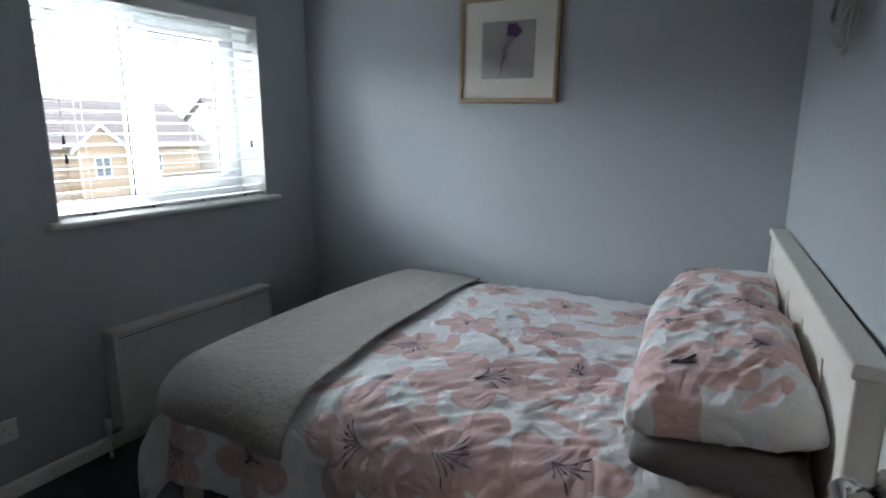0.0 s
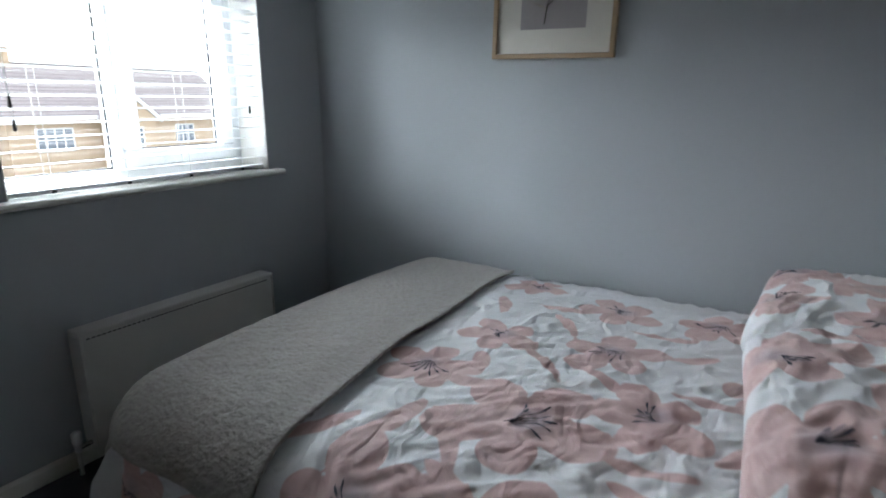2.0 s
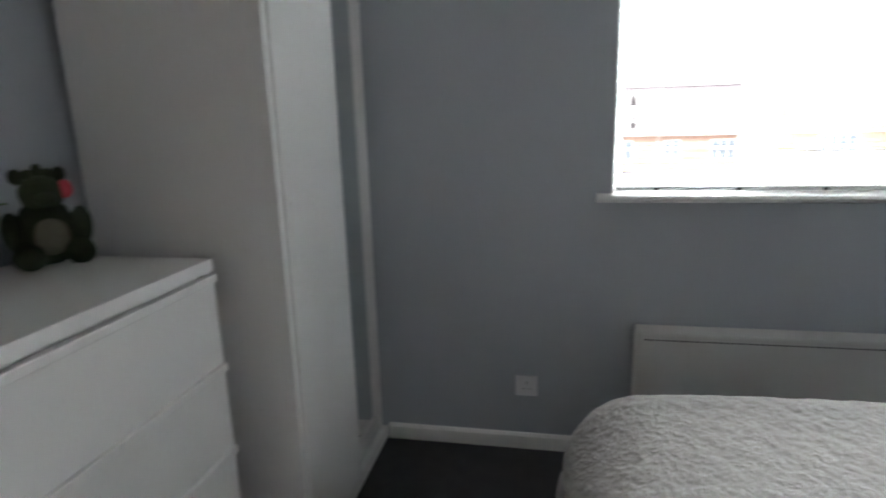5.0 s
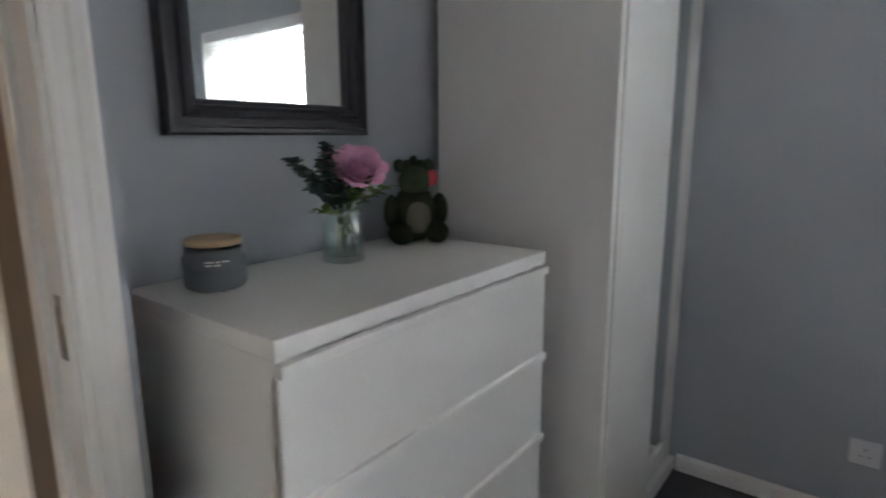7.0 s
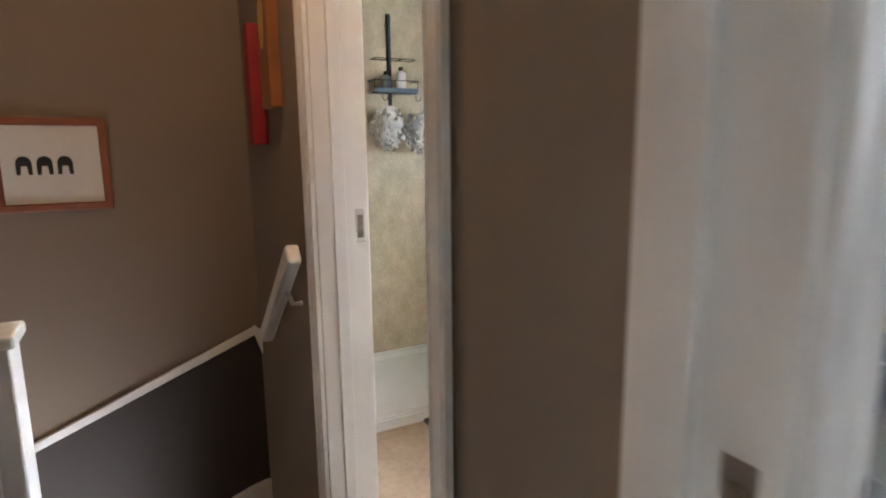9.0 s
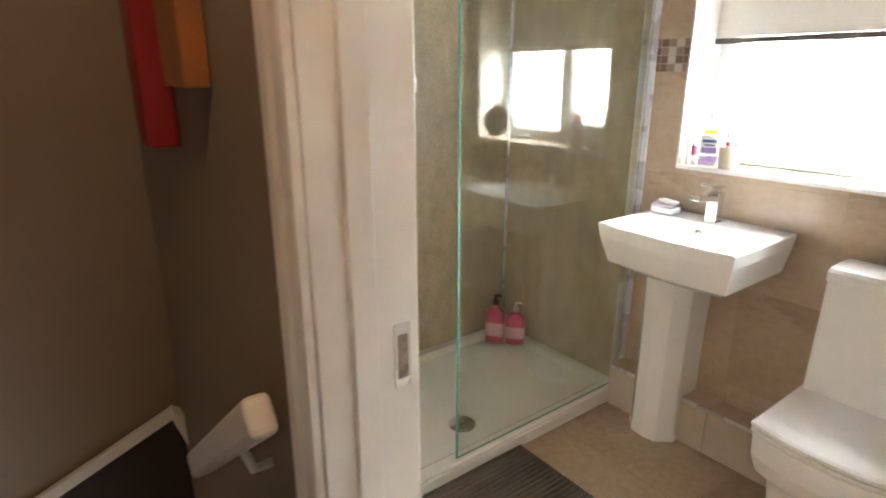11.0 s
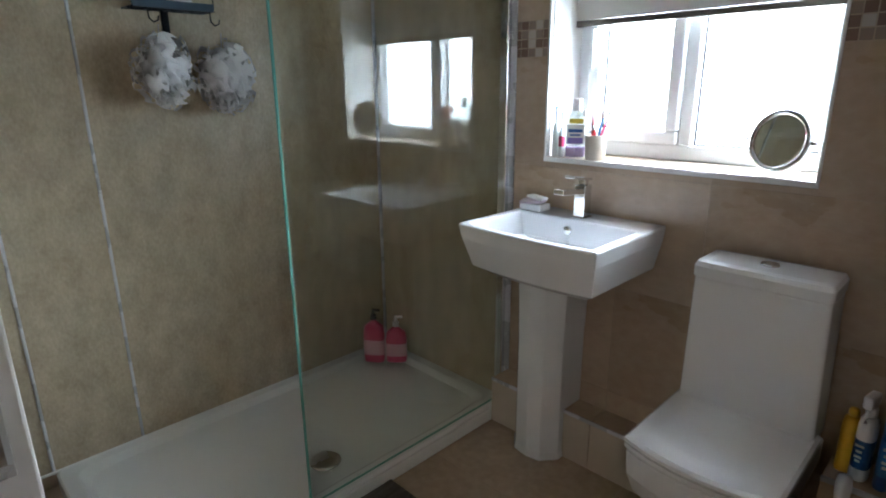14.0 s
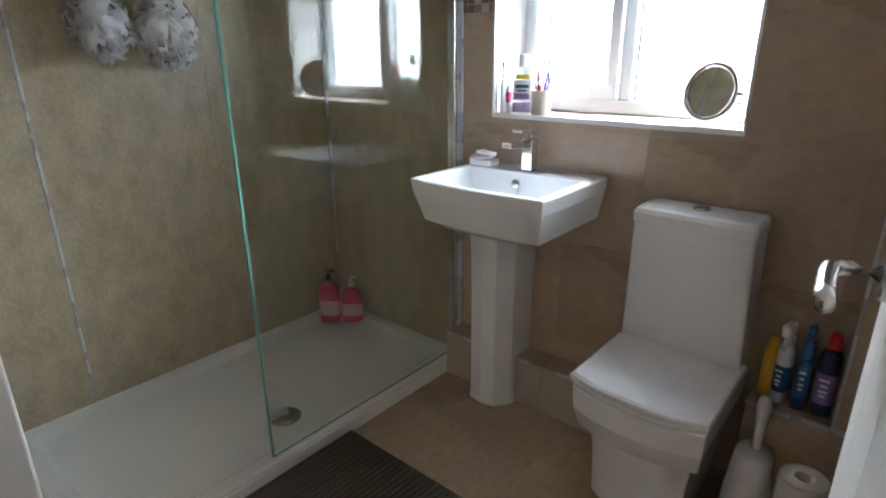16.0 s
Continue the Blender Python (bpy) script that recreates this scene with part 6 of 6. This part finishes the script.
can("cleaner_bottle", pose(0.075, -0.648, 0.3675, 0, 0, 10), 0.020, 0.17, "yellow", "yellow cleaning bottle on the ledge", "yellow", 0.02)
spray = can("spray_bottle", pose(0.085, -0.613, 0.3675, 0, 0, -10), 0.027, 0.19, "white_plastic", "white spray cleaner bottle on the ledge", "white_plastic", 0.03, "blue", 0.75)
part("spray_head", box(-0.012, 0.045, -0.011, 0.011, 0.206, 0.24, 0.006), "white_plastic", spray)
part("trigger", tube([(0.028, 0, 0.205), (0.036, 0, 0.184), (0.03, 0, 0.166)], 0.004, 8), "white_plastic", spray, "", True)
can("cleaner_bottle", pose(0.09, -0.566, 0.3675, 0, 0, 5), 0.029, 0.225, "blue", "blue toilet cleaner bottle on the ledge", "blue", 0.04, "teal", 0.6)
can("aerosol_can", pose(0.085, -0.513, 0.3675), 0.026, 0.21, "navy", "navy aerosol can with a red cap on the ledge", "red", 0.045, "label_violet")
tw_o = thing("toilet_roll", (0.30, -0.50, 0), "white toilet rolls stacked on the floor beside the toilet", "toilet roll")
for z in (0.0, 0.101, 0.202):
    part("roll", moved(turned([(0.022, 0), (0.052, 0), (0.055, 0.004), (0.055, 0.096), (0.052, 0.1), (0.022, 0.1), (0.021, 0.05), (0.022, 0)], 36), pose(0.002 * z, 0, z)), "paper", tw_o, smooth=False)

# things on the bathroom sill
zs = BWIN[2] - 0.0008
cu_o = thing("toothbrush_cup", (-0.035, -1.492, zs), "beige ceramic cup holding toothbrushes on the window sill", "cup")
part("cup", turned([(0, 0), (0.030, 0), (0.033, 0.003), (0.035, 0.082), (0.032, 0.083), (0.030, 0.01), (0, 0.009)], 32), "clay", cu_o, smooth=True)
tubep = thing("toothpaste", pose(-0.035, -1.492, zs + 0.011, 4, 3, 20), "red and white toothpaste tube in the cup", "toothpaste")
part("tube", loft([squircle(0, 0, 0.012, 0.012, 0.0, 20, 2), squircle(0, 0, 0.017, 0.014, 0.03, 20, 2), squircle(0, 0, 0.02, 0.002, 0.15, 20, 2)]), "red", tubep, smooth=True)
part("stripe", loft([squircle(0, 0, 0.0188, 0.0085, 0.09, 20, 2), squircle(0, 0, 0.0196, 0.0062, 0.105, 20, 2)], False), "white_plastic", tubep)
for k, (dx, dy, colr) in enumerate(((0.012, 0.022, "teal"), (-0.006, 0.026, "pinkbottle"), (0.004, -0.026, "white_plastic"))):
    tb2 = thing("toothbrush", (-0.035, -1.492, zs + 0.012), "toothbrush leaning in the beige cup", "toothbrush", "toothbrushes")
    part("handle", tube([(0, 0, 0), (dx * 0.6, dy * 0.6, 0.07), (dx * 1.7, dy * 1.7, 0.15)], [0.005, 0.0045, 0.003], 8), colr, tb2, smooth=True)
    part("bristles", moved(box(-0.004, 0.008, -0.005, 0.005, 0.13, 0.152, 0.001), pose(dx * 1.6, dy * 1.6, 0)), "paper", tb2)
mw = thing("mouthwash_bottle", pose(-0.05, -1.578, zs, 0, 0, 25), "clear mouthwash bottle with violet liquid and a yellow label", "bottle")
part("body", loft([squircle(0, 0, 0.022, 0.034, 0, 32, 4), squircle(0, 0, 0.024, 0.037, 0.006, 32, 4), squircle(0, 0, 0.024, 0.037, 0.125, 32, 4), squircle(0, 0, 0.018, 0.022, 0.152, 32, 2.5), squircle(0, 0, 0.015, 0.015, 0.16, 32, 2)]), "glass", mw, smooth=True)
part("liquid", loft([squircle(0, 0, 0.021, 0.034, 0.004, 32, 4), squircle(0, 0, 0.021, 0.034, 0.038, 32, 4)]), "purple_liquid", mw)
part("cap", turned([(0, 0.1605), (0.016, 0.1605), (0.0155, 0.198), (0.013, 0.201), (0, 0.201)], 24), "white_plastic", mw)
part("yellow_label", box(0.0245, 0.0255, -0.022, 0.024, 0.118, 0.134), "label_yellow", mw, "yellow label band")
part("front_label", box(0.0245, 0.0253, -0.03, 0.03, 0.048, 0.114), "mount", mw, "white front label")
lb = bmesh.new()
box(0.0256, 0.0264, -0.024, 0.024, 0.088, 0.099, bm=lb)
box(0.0256, 0.0264, -0.018, 0.018, 0.076, 0.082, bm=lb)
part("brand_bar", lb, "blue", mw, "plain blue lettering bars")
part("violet_label", box(0.0256, 0.0264, -0.026, 0.026, 0.05, 0.07), "label_violet", mw, "violet label band")
for k, (y, hh, colr) in enumerate(((-1.643, 0.165, "white_plastic"), (-1.625, 0.145, "pinkbottle"))):
    eb = thing("electric_toothbrush", (-0.02 - 0.012 * k, y, zs), "slim electric toothbrush standing on the sill", "toothbrush", "electric toothbrushes")
    part("handle", turned([(0, 0), (0.009, 0), (0.0105, 0.004), (0.0105, hh * 0.55), (0.007, hh * 0.68), (0.003, hh * 0.72), (0, hh * 0.72)], 20), "white_plastic", eb, smooth=True)
    part("grip", loft([squircle(0, 0, 0.0108, 0.0108, hh * z, 20, 2) for z in (0.25, 0.5)], False), colr, eb)
    part("brush_head", turned([(0.0025, hh * 0.721), (0.0025, hh * 0.98), (0.0045, hh * 1.0), (0.0045, hh * 1.06), (0, hh * 1.07)], 12), "blue" if k == 0 else "white_plastic", eb, smooth=True)
sm_o = thing("shaving_mirror", pose(-0.04, -0.94, zs, 0, 0, 72) @ Matrix.Scale(1.15, 4), "round chrome shaving mirror standing on the sill", "mirror")
part("rim", moved(turned([(0.060, -0.004), (0.064, -0.010), (0.071, -0.010), (0.075, 0), (0.071, 0.010), (0.064, 0.010), (0.060, 0.004)], 48), pose(0, 0, 0.083, 78, 0, 0)), "chrome", sm_o, smooth=True)
part("mirror_glass", moved(turned([(0, 0.003), (0.063, 0.003), (0.063, -0.003), (0, -0.003)], 48), pose(0, 0, 0.083, 78, 0, 0)), "mirror", sm_o)
part("stand", tube([(-0.05, 0.03, 0.004), (0, 0.035, 0.03), (0.05, 0.03, 0.004)], 0.003, 8), "chrome", sm_o, smooth=True)
for sx in (-1, 1):
    part("pivot", moved(turned([(0, 0), (0.006, 0.0), (0.006, 0.012), (0, 0.013)], 14), pose(sx * 0.074, 0, 0.083, 0, 90 * sx, 0)), "chrome", sm_o, smooth=True)
bm_mat = thing("bath_mat", (0.88, -1.455, 0.001), "grey brown ribbed bath mat on the tiled floor", "bath mat")
mb = bmesh.new()
for k in range(36):
    y = -0.37 + k * 0.0205
    tube([(-0.235, y, 0.007), (0.235, y, 0.007)], 0.0085, 6, bm=mb, flat=0.75)
part("ribs", mb, "mat_grey", bm_mat, "", True)
part("backing", box(-0.24, 0.24, -0.38, 0.362, 0, 0.004), "mat_grey", bm_mat)

# ---------------------------------------------------------------- outdoors


def house(name, x, y0, y1, eaves, ridge, wall, label, wins, gable=None, ground=-5.0):
    """A two-storey house across the street, front at x, seen from above street level."""
    cy = (y0 + y1) / 2
    h = thing(name, (x, cy, ground), label, "house", "houses across the street")
    a, c = y0 - cy, y1 - cy
    ez, rz = eaves - ground, ridge - ground
    dep = 7.0
    part("wall", box(-dep, 0, a, c, 0, ez), wall, h)
    part("gable_wall", prism([(-dep, ez + 0.002), (0, ez + 0.002), (-dep / 2, rz - 0.15)], a + 0.02, a + 0.3, axis="y"), wall, h)
    part("gable_wall", prism([(-dep, ez + 0.002), (0, ez + 0.002), (-dep / 2, rz - 0.15)], c - 0.3, c - 0.02, axis="y"), wall, h)
    courses = 15
    rf = bmesh.new()
    for k in range(courses):
        t0, t1 = k / courses, (k + 1) / courses
        for sgn in (1, -1):
            xa, xb = (0.45 - t0 * (dep / 2 + 0.45), 0.45 - t1 * (dep / 2 + 0.45)) if sgn > 0 else (-dep - 0.45 + t0 * (dep / 2 + 0.45), -dep - 0.45 + t1 * (dep / 2 + 0.45))
            za, zb = ez - 0.1 + t0 * (rz - ez + 0.1), ez - 0.1 + t1 * (rz - ez + 0.1)
            join(rf, prism([(xa, za + 0.07), (xb, zb + 0.02), (xb, zb - 0.06), (xa, za - 0.01)], a - 0.3, c + 0.3, axis="y"))
    part("roof", rf, "roof", h, "tiled roof")
    part("ridge", box(-dep / 2 - 0.12, -dep / 2 + 0.12, a - 0.3, c + 0.3, rz, rz + 0.12, 0.04), "roof", h)
    part("chimney", box(-dep / 2 - 0.35, -dep / 2 + 0.35, a + 1.2, a + 2.0, rz - 0.3, rz + 0.9), wall, h)
    part("fascia", box(0.40, 0.46, a - 0.3, c + 0.3, ez - 0.32, ez - 0.1), "upvc", h)
    for wy, wz, ww, wh, wx in wins:
        w = part("window", box(wx + 0.002, wx + 0.06, wy - cy - ww / 2, wy - cy + ww / 2, wz - ground, wz - ground + wh), "upvc", h)
        n = max(2, round(ww / 0.5))
        for i in range(n):
            for j in range(2):
                p0 = wy - cy - ww / 2 + 0.07 + i * (ww - 0.07) / n
                part("pane", box(wx + 0.0605, wx + 0.07, p0, p0 + (ww - 0.07) / n - 0.07, wz - ground + 0.07 + j * (wh - 0.07) / 2, wz - ground + (j + 1) * (wh - 0.07) / 2), "dark_glass", w)
    if gable:
        gy, gw, gx, gz = gable
        g0, g1 = gy - cy - gw / 2, gy - cy + gw / 2
        part("bay_wall", box(0.001, gx, g0, g1, 0, ez - 0.3), wall, h)
        part("bay_gable", prism([(g0, ez - 0.298), (g1, ez - 0.298), ((g0 + g1) / 2, gz - ground)], 0.1, gx, axis="x"), wall, h)
        for sg in (-1, 1):
            e0 = (g0 - 0.35) if sg < 0 else (g1 + 0.35)
            mid = (g0 + g1) / 2
            part("bargeboard", prism([(e0, ez - 0.58), (mid, gz - ground + 0.02), (mid, gz - ground + 0.27), (e0, ez - 0.33)], gx + 0.001, gx + 0.15, axis="x"), "upvc", h)
            part("bay_roof", prism([(e0, ez - 0.33), (mid, gz - ground + 0.27), (mid, gz - ground + 0.37), (e0, ez - 0.23)], -1.5, gx + 0.15, axis="x"), "roof", h)
    return h


house("brick_house", -32, 14.0, 27.6, 0.65, 3.3, "brickwork", "buff brick house with a gabled bay and tiled roof", [(16.2, -1.35, 1.9, 1.25, 0), (20.0, -1.3, 0.95, 1.15, 1.2), (24.0, -1.3, 1.3, 1.2, 0), (16.0, -4.0, 1.8, 1.3, 0), (23.5, -4.0, 1.8, 1.3, 0)], (20.0, 2.7, 1.2, 1.55))
house("red_brick_house", -36, 3.6, 13.4, 0.25, 2.9, "red_brick", "red brick house with a tiled roof", [(5.5, -1.6, 1.5, 1.2, 0), (8.6, -1.6, 1.0, 1.2, 0), (11.6, -1.6, 1.5, 1.2, 0)])
house("white_house", -24, -5.0, 3.2, 0.5, 3.4, "render", "white rendered house with a tiled roof", [(-3.0, -1.5, 1.4, 1.2, 0), (1.0, -1.5, 1.4, 1.2, 0)])
house("white_house", -30, 29.5, 38.0, 0.9, 3.6, "render", "white rendered house end of the terrace", [(31.5, -1.3, 1.4, 1.2, 0)])

# ---------------------------------------------------------------- tiles
wt = thing("wall_tiles", (0, 0, 0), "brown beige wall tiles round the bathroom window", "tiles", kind="structure")
tile_mesh = {}


def tile(parent, x0, x1, y0, y1, z0, z1, material, name="tile"):
    key = (round(x1 - x0, 4), round(y1 - y0, 4), round(z1 - z0, 4), material)
    if key not in tile_mesh:
        ob = link(name, box(0, x1 - x0, 0, y1 - y0, 0, z1 - z0, 0.0004, 1), material)
        tile_mesh[key] = ob.data
    else:
        ob = new(name, tile_mesh[key])
    ob.parent = parent
    ob.location = (x0, y0, z0)


G = 0.0008
rows = [(0.0, 0.275), (0.275, 0.667), (0.667, 1.052), (1.052, 1.425), (1.425, 1.545), (1.545, 1.93), (1.93, H - 0.003)]
cols = [-1.822, BWIN[0], -1.087, BWIN[1], -0.531, BN - 0.002]
for z0, z1 in rows:
    row_cols = cols if z0 >= 1.05 else [-1.822, -1.087, -0.531, BN - 0.002] if z0 > 0.6 else [-1.822, -1.36, -0.79, BN - 0.002]
    for y0, y1 in zip(row_cols, row_cols[1:]):
        if z0 >= 1.05 and y0 >= BWIN[0] - 0.001 and y1 <= BWIN[1] + 0.001:
            if z0 == 1.052:
                tile(wt, -0.0115, 0.0, y0 + G, y1 - G, z0 + G, BWIN[2] - 0.018, "tile")
            elif z1 > BWIN[3]:
                tile(wt, -0.0115, 0.0, y0 + G, y1 - G, BWIN[3] + G, z1 - G, "tile")
            continue
        if z0 == 1.425:
            n = max(3, round((y1 - y0) / 0.03))
            for i in range(n):
                for j in range(4):
                    a, c = y0 + (y1 - y0) * i / n, y0 + (y1 - y0) * (i + 1) / n
                    tile(wt, -0.0115, -0.0005, a + 0.0015, c - 0.0015, z0 + j * 0.03 + 0.0015, z0 + (j + 1) * 0.03 - 0.0015, random.choice(["mosaic_a", "mosaic_b", "mosaic_c", "mosaic_a"]), "mosaic_piece")
            continue
        tile(wt, -0.0115, 0.0, y0 + G, y1 - G, z0 + G, z1 - G, "tile")
ft = thing("floor_tiles", (0, 0, 0), "large brown beige bathroom floor tiles", "tiles", kind="structure")
for i in range(4):
    for j in range(4):
        x0, y0 = max(0.0, -0.18 + i * 0.6), -1.82 + j * 0.6
        x1, y1 = min(-0.18 + (i + 1) * 0.6, BXE), min(y0 + 0.6, BN - 0.001)
        if x1 - x0 > 0.02 and y1 - y0 > 0.02:
            tile(ft, x0 + G, x1 - G, y0 + G, y1 - G, -0.0058, 0.0, "floor_tile")
